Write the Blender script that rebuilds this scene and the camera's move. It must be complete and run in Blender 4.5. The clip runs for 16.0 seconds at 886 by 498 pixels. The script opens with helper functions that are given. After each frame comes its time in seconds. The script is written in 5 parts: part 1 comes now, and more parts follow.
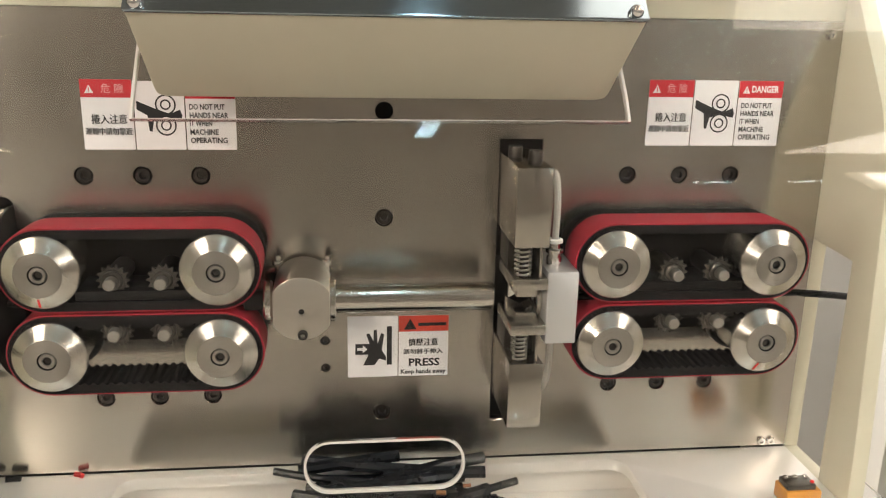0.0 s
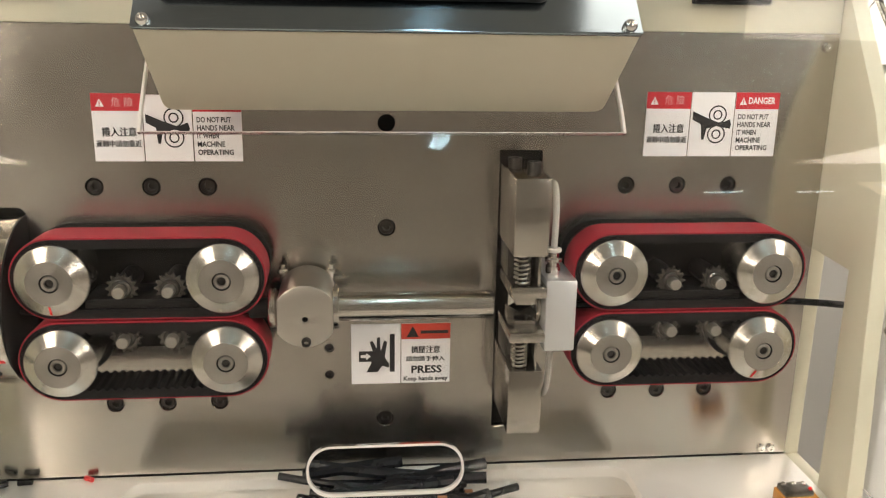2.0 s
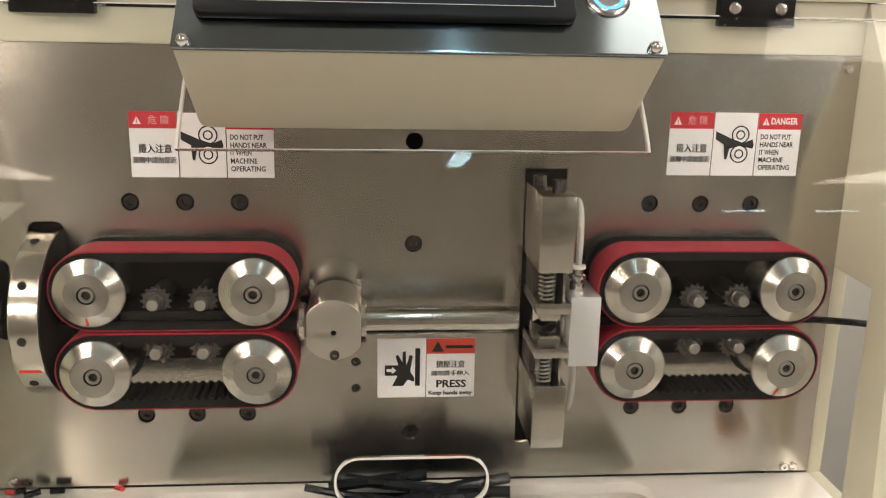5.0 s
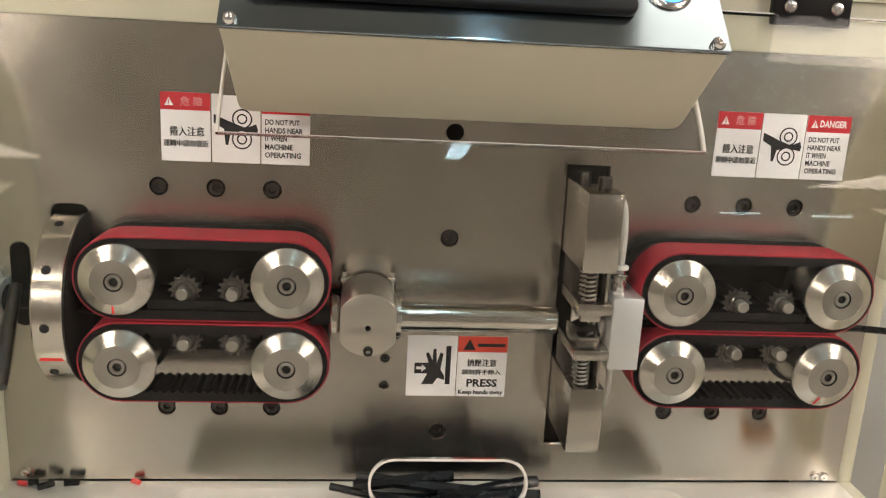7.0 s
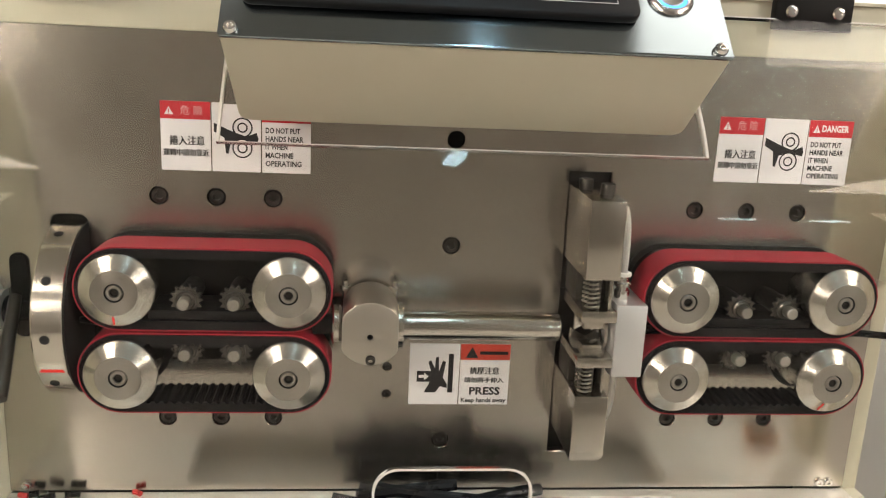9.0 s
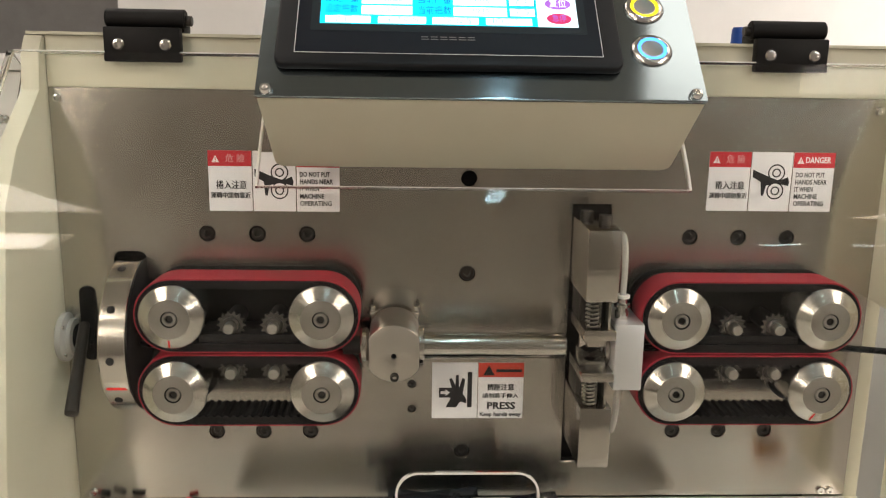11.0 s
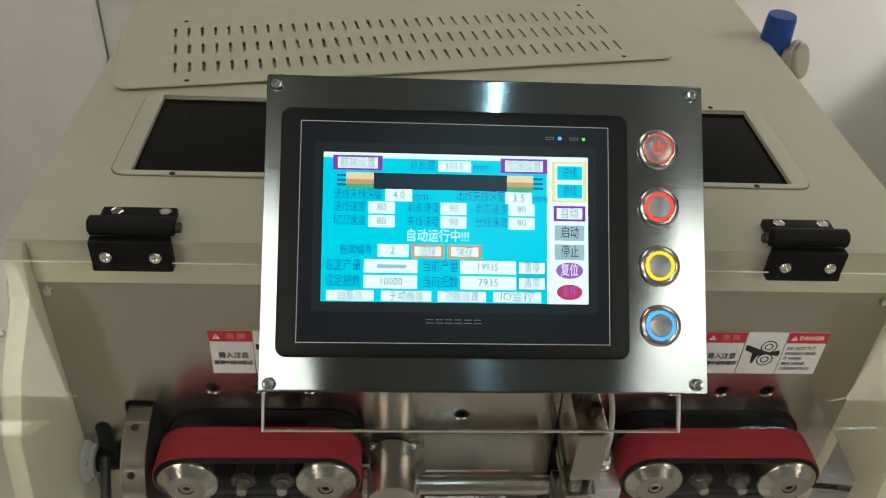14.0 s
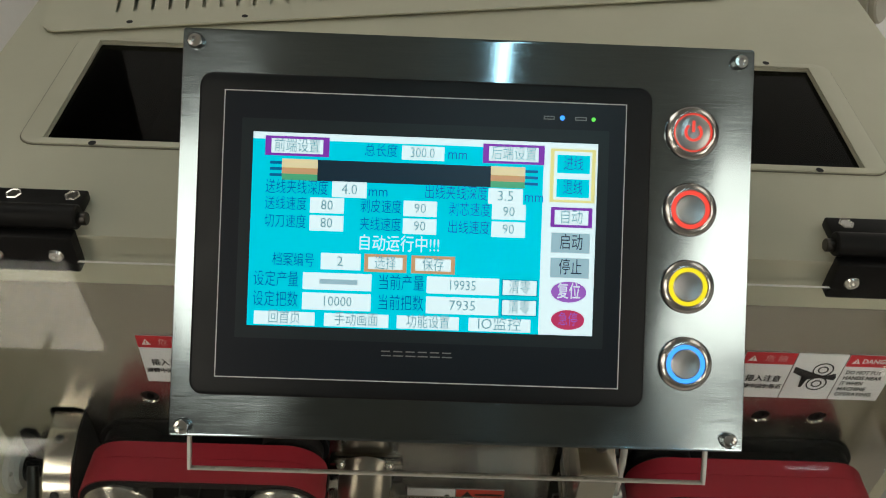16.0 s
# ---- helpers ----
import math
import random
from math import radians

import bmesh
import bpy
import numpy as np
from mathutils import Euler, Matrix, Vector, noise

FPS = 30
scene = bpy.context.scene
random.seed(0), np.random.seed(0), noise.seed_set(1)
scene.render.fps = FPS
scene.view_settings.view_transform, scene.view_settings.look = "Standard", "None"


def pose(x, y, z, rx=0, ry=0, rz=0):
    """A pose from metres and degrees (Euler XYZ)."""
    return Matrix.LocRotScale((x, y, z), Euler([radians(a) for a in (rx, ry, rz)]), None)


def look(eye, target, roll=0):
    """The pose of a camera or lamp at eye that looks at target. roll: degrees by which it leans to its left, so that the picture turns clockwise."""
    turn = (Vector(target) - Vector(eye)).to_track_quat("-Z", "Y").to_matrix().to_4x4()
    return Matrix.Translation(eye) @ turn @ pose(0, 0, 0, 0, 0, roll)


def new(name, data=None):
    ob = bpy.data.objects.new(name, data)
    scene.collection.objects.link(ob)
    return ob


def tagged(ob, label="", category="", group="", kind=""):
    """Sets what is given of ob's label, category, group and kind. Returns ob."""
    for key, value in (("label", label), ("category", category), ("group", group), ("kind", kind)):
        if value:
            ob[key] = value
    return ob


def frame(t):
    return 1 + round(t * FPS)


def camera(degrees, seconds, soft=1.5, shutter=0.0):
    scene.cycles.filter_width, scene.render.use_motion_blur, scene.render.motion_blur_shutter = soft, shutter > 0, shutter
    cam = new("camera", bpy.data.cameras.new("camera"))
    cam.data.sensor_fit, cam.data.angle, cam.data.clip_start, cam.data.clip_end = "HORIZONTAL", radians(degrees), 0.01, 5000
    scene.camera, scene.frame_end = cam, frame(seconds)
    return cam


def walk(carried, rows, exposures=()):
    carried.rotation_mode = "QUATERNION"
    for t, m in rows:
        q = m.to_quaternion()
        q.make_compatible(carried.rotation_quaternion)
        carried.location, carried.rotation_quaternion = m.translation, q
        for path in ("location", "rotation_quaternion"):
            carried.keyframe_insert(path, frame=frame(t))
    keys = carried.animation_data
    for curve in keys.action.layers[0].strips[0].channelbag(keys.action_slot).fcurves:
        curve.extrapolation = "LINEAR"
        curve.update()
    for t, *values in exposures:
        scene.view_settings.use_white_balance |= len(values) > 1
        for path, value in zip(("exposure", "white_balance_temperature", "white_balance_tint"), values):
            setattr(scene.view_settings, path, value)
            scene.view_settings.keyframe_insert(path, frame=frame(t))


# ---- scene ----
cam = camera(54.2, 16.0, soft=1.15)
PATH = [
    (0, (-0.0273, -0.5303, 1.2315), (0.2064, 1.3697, 0.6854), 1.26),
    (0.5, (-0.0218, -0.5294, 1.2335), (0.2095, 1.3706, 0.6891), 1.06),
    (1, (-0.0193, -0.5324, 1.2314), (0.2073, 1.3676, 0.6933), 0.87),
    (1.5, (-0.0198, -0.5375, 1.2364), (0.2006, 1.3625, 0.6947), 0.98),
    (2, (-0.0203, -0.5415, 1.2343), (0.1799, 1.3585, 0.7113), 0.98),
    (2.5, (-0.0228, -0.5436, 1.2342), (0.1647, 1.3564, 0.7178), 0.99),
    (3, (-0.0253, -0.5496, 1.2372), (0.1513, 1.3504, 0.7347), 0.90),
    (3.5, (-0.0257, -0.5507, 1.2352), (0.1358, 1.3493, 0.7456), 0.80),
    (5.8, (-0.0297, -0.5511, 1.235), (0.1338, 1.3489, 0.7582), 1.74),
    (6, (-0.0409, -0.5472, 1.233), (0.1281, 1.3528, 0.7569), 2.14),
    (6.5, (-0.0543, -0.5383, 1.2329), (0.128, 1.3617, 0.7459), 2.84),
    (7, (-0.0581, -0.5312, 1.2312), (0.1365, 1.3688, 0.7358), 3.12),
    (7.5, (-0.0629, -0.5251, 1.2324), (0.1412, 1.3749, 0.7292), 3.29),
    (8, (-0.0617, -0.5281, 1.2376), (0.1426, 1.3719, 0.7326), 3.16),
    (8.5, (-0.0605, -0.527, 1.2339), (0.1447, 1.373, 0.7384), 3.03),
    (8.7, (-0.0612, -0.5261, 1.2326), (0.1439, 1.3739, 0.7394), 2.93),
    (10.8, (-0.0451, -0.5841, 1.2413), (0.0559, 1.3159, 0.8304), 1.15),
    (11, (-0.0438, -0.5885, 1.2458), (0.042, 1.3115, 0.8313), 0.97),
    (11.5, (-0.0443, -0.5821, 1.2624), (0.0202, 1.3179, 0.8367), 0.36),
    (12, (-0.0359, -0.5591, 1.2668), (0.0075, 1.3409, 0.7851), -0.08),
    (12.5, (-0.045, -0.5313, 1.3333), (-0.0035, 1.3687, 0.6872), 0.42),
    (13, (-0.0288, -0.5003, 1.4355), (0.0444, 1.3997, 0.4369), 2.25),
    (13.5, (-0.0584, -0.4621, 1.5433), (0.075, 1.4379, 0.2453), 3.83),
    (14, (-0.0587, -0.4317, 1.5894), (0.1018, 1.4683, 0.1193), 3.89),
    (14.5, (-0.0476, -0.4165, 1.5962), (0.0996, 1.4835, 0.0657), 3.51),
    (15, (-0.0402, -0.3809, 1.584), (0.0645, 1.5191, -0.0209), 3.34),
    (15.5, (-0.0341, -0.3476, 1.5733), (0.0346, 1.5524, -0.0991), 3.35),
    (16, (-0.0172, -0.3186, 1.5534), (0.0367, 1.5814, -0.2166), 3.12),
]
walk(cam, [(t, look(eye, target, roll)) for t, eye, target, roll in PATH],
     exposures=[(0, 0.14, 6480, 13), (3.5, 0.10, 6480, 13), (6.0, 0.06, 6480, 13), (8.5, 0.10, 6480, 13), (11.0, -0.16, 6480, 12), (12.0, -0.40, 6440, 13), (12.5, -0.38, 6330, 14), (13.2, -0.66, 6250, 11), (14.0, -0.97, 6290, 6), (16.0, -1.12, 6230, 3)])

# ---- world and light ----
world = bpy.data.worlds.new("world")
scene.world = world
world.use_nodes = True
world.node_tree.nodes["Background"].inputs[0].default_value = (0.9, 0.95, 1.0, 1)
world.node_tree.nodes["Background"].inputs[1].default_value = 0.03


def area_lamp(name, eye, target, size, watts, colour, size_y=None):
    data = bpy.data.lights.new(name, "AREA")
    data.energy, data.color, data.size = watts, colour, size
    if size_y:
        data.shape, data.size_y = "RECTANGLE", size_y
    ob = new(name, data)
    ob.matrix_world = look(eye, target)
    return ob


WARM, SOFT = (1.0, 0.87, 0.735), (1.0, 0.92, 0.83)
# Flood lamps out of view, added for front fill and the acrylic bend's streaks.
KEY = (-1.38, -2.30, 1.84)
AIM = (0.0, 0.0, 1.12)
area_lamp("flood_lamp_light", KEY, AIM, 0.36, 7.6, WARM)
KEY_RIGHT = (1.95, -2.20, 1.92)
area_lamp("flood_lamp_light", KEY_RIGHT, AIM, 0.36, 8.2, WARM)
# Fill lights added overhead to lift the background and the machine's top.
area_lamp("back_fill_light", (-1.2, 0.75, 2.95), (-1.2, 0.75, 0), 0.9, 12, SOFT)
area_lamp("back_fill_light", (1.45, 0.25, 2.95), (1.45, 0.25, 0), 0.9, 5, SOFT)
# Fill light added to brighten the board behind the side notch.
board_fill = area_lamp("board_fill_light", (1.55, 0.30, 1.95), (0.98, 0.92, 0.55), 0.12, 13, SOFT)
board_fill.data.spread = radians(105)

# ---- materials ----


def nodes_of(name):
    m = bpy.data.materials.new(name)
    m.use_nodes = True
    t = m.node_tree
    return m, t, t.nodes["Principled BSDF"], t.nodes, t.links


def coords(t, scale=(1, 1, 1), kind="Object"):
    c = t.nodes.new("ShaderNodeTexCoord")
    mp = t.nodes.new("ShaderNodeMapping")
    mp.inputs["Scale"].default_value = scale
    t.links.new(c.outputs[kind], mp.inputs["Vector"])
    return mp.outputs["Vector"]


def noise_tex(t, vec, scale, detail=4.0, rough=0.6):
    n = t.nodes.new("ShaderNodeTexNoise")
    n.inputs["Scale"].default_value, n.inputs["Detail"].default_value, n.inputs["Roughness"].default_value = scale, detail, rough
    t.links.new(vec, n.inputs["Vector"])
    return n.outputs["Fac"]


def ramp(t, fac, lo, hi, a=0.3, b=0.7):
    r = t.nodes.new("ShaderNodeMapRange")
    r.inputs["From Min"].default_value, r.inputs["From Max"].default_value = a, b
    r.inputs["To Min"].default_value, r.inputs["To Max"].default_value = lo, hi
    t.links.new(fac, r.inputs["Value"])
    return r.outputs["Result"]


def mix_col(t, fac, a, b):
    m = t.nodes.new("ShaderNodeMix")
    m.data_type = "RGBA"
    t.links.new(fac, m.inputs["Factor"])
    m.inputs["A"].default_value, m.inputs["B"].default_value = (*a, 1), (*b, 1)
    return m.outputs["Result"]


def bump(t, fac, strength, dist, bsdf):
    b = t.nodes.new("ShaderNodeBump")
    b.inputs["Strength"].default_value, b.inputs["Distance"].default_value = strength, dist
    t.links.new(fac, b.inputs["Height"])
    t.links.new(b.outputs["Normal"], bsdf.inputs["Normal"])


def painted(name, a, b, rough=0.45, metal=0.0, grain=900.0, relief=0.12, coat=0.0, gloss=0.5):
    """Paint, plastic, rubber: two tones mixed by blotches, fine orange-peel relief."""
    m, t, p, n, l = nodes_of(name)
    v = coords(t)
    l.new(mix_col(t, ramp(t, noise_tex(t, v, 14.0), 0, 1), a, b), p.inputs["Base Color"])
    l.new(ramp(t, noise_tex(t, v, 60.0), rough - 0.06, rough + 0.06), p.inputs["Roughness"])
    p.inputs["Metallic"].default_value = metal
    p.inputs["Coat Weight"].default_value = coat
    p.inputs["Specular IOR Level"].default_value = gloss
    bump(t, noise_tex(t, v, grain, 2.0), relief, 0.0004, p)
    return m


def brushed(name, a, b, rough, aniso, streak, tangent=(0, 0, 1), relief=0.012, vary=0.05):
    """Metal with a brushed grain; streak squeezes the noise across the grain."""
    m, t, p, n, l = nodes_of(name)
    v = coords(t, streak)
    fine = noise_tex(t, v, 60.0, 3.0, 0.7)
    broad = noise_tex(t, coords(t), 9.0, 4.0)
    l.new(mix_col(t, ramp(t, fine, 0, 1), a, b), p.inputs["Base Color"])
    add = n.new("ShaderNodeMath")
    add.operation = "ADD"
    l.new(ramp(t, fine, rough - vary, rough + vary), add.inputs[0])
    l.new(ramp(t, broad, -0.05, 0.06), add.inputs[1])
    l.new(add.outputs[0], p.inputs["Roughness"])
    p.inputs["Metallic"].default_value = 1.0
    p.inputs["Anisotropic"].default_value = aniso
    if aniso:
        c = n.new("ShaderNodeCombineXYZ")
        for i in range(3):
            c.inputs[i].default_value = tangent[i]
        l.new(c.outputs[0], p.inputs["Tangent"])
    bump(t, fine, relief, 0.0003, p)
    return m


def plain(name, colour, rough=0.5, metal=0.0):
    m, t, p, n, l = nodes_of(name)
    p.inputs["Base Color"].default_value = (*colour, 1)
    p.inputs["Roughness"].default_value, p.inputs["Metallic"].default_value = rough, metal
    return m


def glow(name, colour, strength, rough=0.3):
    m, t, p, n, l = nodes_of(name)
    p.inputs["Base Color"].default_value = (*[0.4 * c for c in colour], 1)
    p.inputs["Emission Color"].default_value = (*colour, 1)
    p.inputs["Emission Strength"].default_value = strength
    p.inputs["Roughness"].default_value = rough
    return m


STEEL = brushed("brushed_plate_steel", (0.505, 0.475, 0.43), (0.545, 0.515, 0.47), 0.20, 0.82, (1, 30, 30), relief=0.0, vary=0.012)
STEEL_PANEL = brushed("brushed_panel_steel", (0.25, 0.30, 0.325), (0.29, 0.345, 0.37), 0.145, 0.75, (1, 40, 40), (0, 0.6888, 0.7250))
STEEL_TRAY = painted("tray_steel", (0.76, 0.73, 0.68), (0.84, 0.81, 0.76), 0.34, 0.4)
TURNED = brushed("turned_steel", (0.62, 0.59, 0.54), (0.70, 0.67, 0.62), 0.14, 0.0, (40, 40, 40))


def turned(name, a, b, rough, aniso):
    """Lathe-turned metal: fine rings round the y axis and a fan-shaped sheen."""
    m = brushed(name, a, b, rough, 0.0, (40, 40, 40), relief=0.0)
    t = m.node_tree
    p = t.nodes["Principled BSDF"]
    g = t.nodes.new("ShaderNodeTangent")
    g.direction_type, g.axis = "RADIAL", "Y"
    t.links.new(g.outputs[0], p.inputs["Tangent"])
    p.inputs["Anisotropic"].default_value = aniso
    p.inputs["Anisotropic Rotation"].default_value = 0.25
    return m


SPUN = turned("spun_flange_steel", (0.60, 0.575, 0.525), (0.66, 0.635, 0.585), 0.23, 0.70)
SPUN_FACE = turned("spun_face_steel", (0.42, 0.40, 0.365), (0.47, 0.45, 0.41), 0.30, 0.6)
TURNED_FACE = brushed("turned_face_steel", (0.36, 0.34, 0.31), (0.44, 0.42, 0.38), 0.38, 0.0, (30, 30, 30))
HUB = brushed("hub_steel", (0.50, 0.47, 0.42), (0.56, 0.53, 0.48), 0.31, 0.0, (60, 60, 60), relief=0.0, vary=0.03)
GROUND = brushed("ground_steel", (0.45, 0.425, 0.385), (0.51, 0.48, 0.435), 0.19, 0.0, (90, 90, 8), relief=0.0, vary=0.012)
DARK_STEEL = brushed("dark_steel", (0.055, 0.05, 0.046), (0.10, 0.095, 0.09), 0.36, 0.0, (20, 20, 20))
SPROCKET = brushed("sprocket_steel", (0.10, 0.095, 0.086), (0.16, 0.15, 0.138), 0.28, 0.0, (20, 20, 20))
CHROME = plain("bright_screw", (0.78, 0.77, 0.75), 0.16, 1.0)
SATIN = plain("satin_screw", (0.70, 0.67, 0.62), 0.42, 1.0)
ALU = painted("satin_aluminium", (0.62, 0.63, 0.64), (0.68, 0.69, 0.70), 0.42, 0.85)
CREAM = painted("cream_powder_coat", (0.56, 0.54, 0.42), (0.60, 0.58, 0.455), 0.42)
CREAM_BOX = painted("cream_box_coat", (0.58, 0.555, 0.43), (0.62, 0.595, 0.465), 0.34)
RED_BELT = painted("red_rubber", (0.26, 0.012, 0.024), (0.33, 0.020, 0.034), 0.58, grain=1400, relief=0.3, gloss=0.25)
BLACK_RUBBER = painted("black_rubber", (0.006, 0.006, 0.007), (0.012, 0.011, 0.011), 0.6, gloss=0.12)
BLACK_METAL = painted("black_coat", (0.006, 0.006, 0.006), (0.012, 0.011, 0.011), 0.50, gloss=0.18)
BLACK_GLOSS = painted("black_plastic", (0.006, 0.007, 0.009), (0.010, 0.011, 0.013), 0.42, relief=0.05, gloss=0.3)
# Black glass; its blue tint paints in the glow of the display.
BLACK_GLASS = plain("glow_tinted_glass", (0.002, 0.005, 0.012), 0.36)
GREY_GLASS = plain("grey_glass", (0.016, 0.024, 0.030), 0.36)
CABLE = painted("black_cable", (0.004, 0.005, 0.006), (0.009, 0.010, 0.012), 0.26, gloss=0.25)
COPPER = painted("copper_strands", (0.45, 0.20, 0.10), (0.55, 0.28, 0.15), 0.35, 1.0)
# Dark tone painted as the shadow line where the window lip meets the cover.
SEAM = painted("seam_shade", (0.16, 0.15, 0.11), (0.22, 0.20, 0.15), 0.6)
# Near-black that stands in for shade inside the body, holes and recesses.
SHADE_BLACK = plain("inside_shade", (0.012, 0.012, 0.012), 0.7)
LABEL_WHITE = painted("label_white", (0.80, 0.79, 0.80), (0.84, 0.83, 0.84), 0.40, relief=0.02)
LABEL_RED = painted("label_red", (0.55, 0.018, 0.030), (0.60, 0.025, 0.038), 0.38, relief=0.02)
LABEL_ORANGE = painted("label_orange", (0.56, 0.050, 0.028), (0.60, 0.062, 0.034), 0.38, relief=0.02)
INK = plain("ink", (0.012, 0.011, 0.012), 0.5)
INK_WHITE = plain("ink_white", (0.82, 0.80, 0.80), 0.5)
WALL_WHITE = painted("white_wall_paint", (0.72, 0.71, 0.69), (0.77, 0.76, 0.74), 0.6)
WALL_GREY = painted("grey_wall_paint", (0.30, 0.29, 0.28), (0.35, 0.34, 0.33), 0.6)
BOARD_WHITE = painted("white_board", (0.80, 0.79, 0.78), (0.85, 0.84, 0.83), 0.5)
FLOOR_MAT = painted("grey_carpet", (0.56, 0.53, 0.49), (0.64, 0.61, 0.565), 0.8)
ROOM_DARK = painted("brown_wall_paint", (0.26, 0.24, 0.22), (0.31, 0.29, 0.265), 0.7)
CEIL = painted("ceiling_paint", (0.36, 0.34, 0.31), (0.42, 0.40, 0.37), 0.8)
BLUE = painted("blue_plastic", (0.010, 0.060, 0.30), (0.015, 0.075, 0.36), 0.38)
ALU_CAP = painted("grey_cap_coat", (0.36, 0.34, 0.28), (0.42, 0.40, 0.33), 0.35)
AMBER = painted("amber_plastic", (0.55, 0.22, 0.03), (0.62, 0.28, 0.05), 0.35)
# Unlit red paint that stands in for red light.
RED_LIGHT_PAINT = painted("red_light_paint", (0.80, 0.015, 0.012), (0.86, 0.02, 0.02), 0.3)
RED_PLASTIC = painted("red_insulation", (0.55, 0.03, 0.03), (0.62, 0.05, 0.05), 0.45)
LAMP_COOL = glow("cool_lamp_face", (0.62, 0.90, 1.0), 24)
LAMP_WARM = glow("back_fill_face", (1.0, 0.90, 0.75), 1.5)
LAMP_WIDE = glow("wide_lamp_face", (1.0, 0.87, 0.73), 9.5)
LAMP_DOWN = glow("board_fill_face", (1.0, 0.94, 0.85), 4)
LAMP_FLOOD = glow("flood_lamp_face", (1.0, 0.87, 0.70), 4)
LED = {k: glow("led_" + k, c, s) for k, c, s in (
    ("red", (1.0, 0.075, 0.05), 1.9), ("yellow", (1.0, 0.78, 0.015), 2.0),
    ("blue", (0.07, 0.36, 1.0), 2.8), ("green", (0.2, 1.0, 0.1), 2.0))}


def clear_plastic(name, tint, rough=0.0):
    m, t, p, n, l = nodes_of(name)
    p.inputs["Base Color"].default_value = (*tint, 1)
    p.inputs["Transmission Weight"].default_value = 1.0
    p.inputs["IOR"].default_value = 1.31
    p.inputs["Roughness"].default_value = rough
    return m


ACRYLIC = clear_plastic("clear_acrylic", (0.97, 0.98, 0.96))
SAWN = painted("sawn_acrylic", (0.50, 0.47, 0.44), (0.58, 0.55, 0.51), 0.30)
ACRYLIC_EDGE = painted("frosted_acrylic_edge", (0.74, 0.72, 0.68), (0.82, 0.80, 0.76), 0.35)
SMOKED = clear_plastic("smoked_glass", (0.012, 0.017, 0.018), 0.02)
SMOKED.node_tree.nodes["Principled BSDF"].inputs["IOR"].default_value = 1.20
CAP = painted("satin_button", (0.50, 0.50, 0.50), (0.62, 0.62, 0.62), 0.34, 1.0)
BEZEL = plain("button_bezel", (0.72, 0.70, 0.68), 0.24, 1.0)
CLEAR_TUBE = clear_plastic("clear_tube", (0.86, 0.84, 0.79), 0.22)
CLEAR_TUBE.node_tree.nodes["Principled BSDF"].inputs["Transmission Weight"].default_value = 0.45

# ---- builders ----
FRONT = Matrix(((1, 0, 0, 0), (0, 0, -1, 0), (0, 1, 0, 0), (0, 0, 0, 1)))   # flat x, y -> x, z; height -> -y
SIDE = Matrix(((0, 0, 1, 0), (1, 0, 0, 0), (0, 1, 0, 0), (0, 0, 0, 1)))    # flat x, y -> y, z; height -> +x
UP = Matrix.Identity(4)
PANEL_UP = Vector((0, 0.6888, 0.7250))
PANEL_N = Vector((0, -0.7250, 0.6888))
PANEL = Matrix(((1, 0, 0, 0), (0, PANEL_UP.y, PANEL_N.y, -0.0891), (0, PANEL_UP.z, PANEL_N.z, 1.2268), (0, 0, 0, 1)))


def origin(ob):
    v = Vector((0, 0, 0))
    while ob is not None:
        v += ob.location
        ob = ob.parent
    return v


def thing(name, base, label, category, group="", kind=""):
    ob = new(name)
    ob.empty_display_size = 0.02
    ob.location = base
    return tagged(ob, label, category, group, kind)


def part(name, bm, material, parent=None, label="", smooth=True, crease=32):
    """Links a bmesh, built in world coordinates, as one mesh under a thing or a part."""
    me = bpy.data.meshes.new(name)
    if parent is not None:
        bm.transform(Matrix.Translation(-origin(parent)))
    bm.normal_update()
    bm.to_mesh(me)
    bm.free()
    me.materials.append(material)
    if smooth:
        for poly in me.polygons:
            poly.use_smooth = True
        me.set_sharp_from_angle(angle=radians(crease))
    ob = new(name, me)
    if parent is not None:
        ob.parent = parent
    if label:
        ob["label"] = label
    return ob


def structure(name, bm, material, label, category, smooth=True):
    return tagged(part(name, bm, material, None, "", smooth), label, category, "", "structure")


def sheet(outlines, z0, z1, m=UP, bevel=0.0, res=1):
    """A flat plate between heights z0 and z1 from closed outlines (the inner ones are holes)."""
    cu = bpy.data.curves.new("outline", "CURVE")
    cu.dimensions, cu.fill_mode = "2D", "BOTH"
    for pts in outlines:
        sp = cu.splines.new("POLY")
        sp.points.add(len(pts) - 1)
        for q, (x, y) in zip(sp.points, pts):
            q.co = (x, y, 0, 1)
        sp.use_cyclic_u = True
    cu.extrude = max((z1 - z0) / 2 - bevel, 0.0)
    if bevel:
        cu.bevel_depth, cu.bevel_resolution, cu.offset = bevel, res, -bevel
    ob = bpy.data.objects.new("outline", cu)
    scene.collection.objects.link(ob)
    me = bpy.data.meshes.new_from_object(ob.evaluated_get(bpy.context.evaluated_depsgraph_get()))
    bm = bmesh.new()
    bm.from_mesh(me)
    bpy.data.objects.remove(ob)
    bpy.data.curves.remove(cu)
    bpy.data.meshes.remove(me)
    bmesh.ops.remove_doubles(bm, verts=bm.verts, dist=1e-6)
    bm.transform(m @ Matrix.Translation((0, 0, (z0 + z1) / 2)))
    return bm


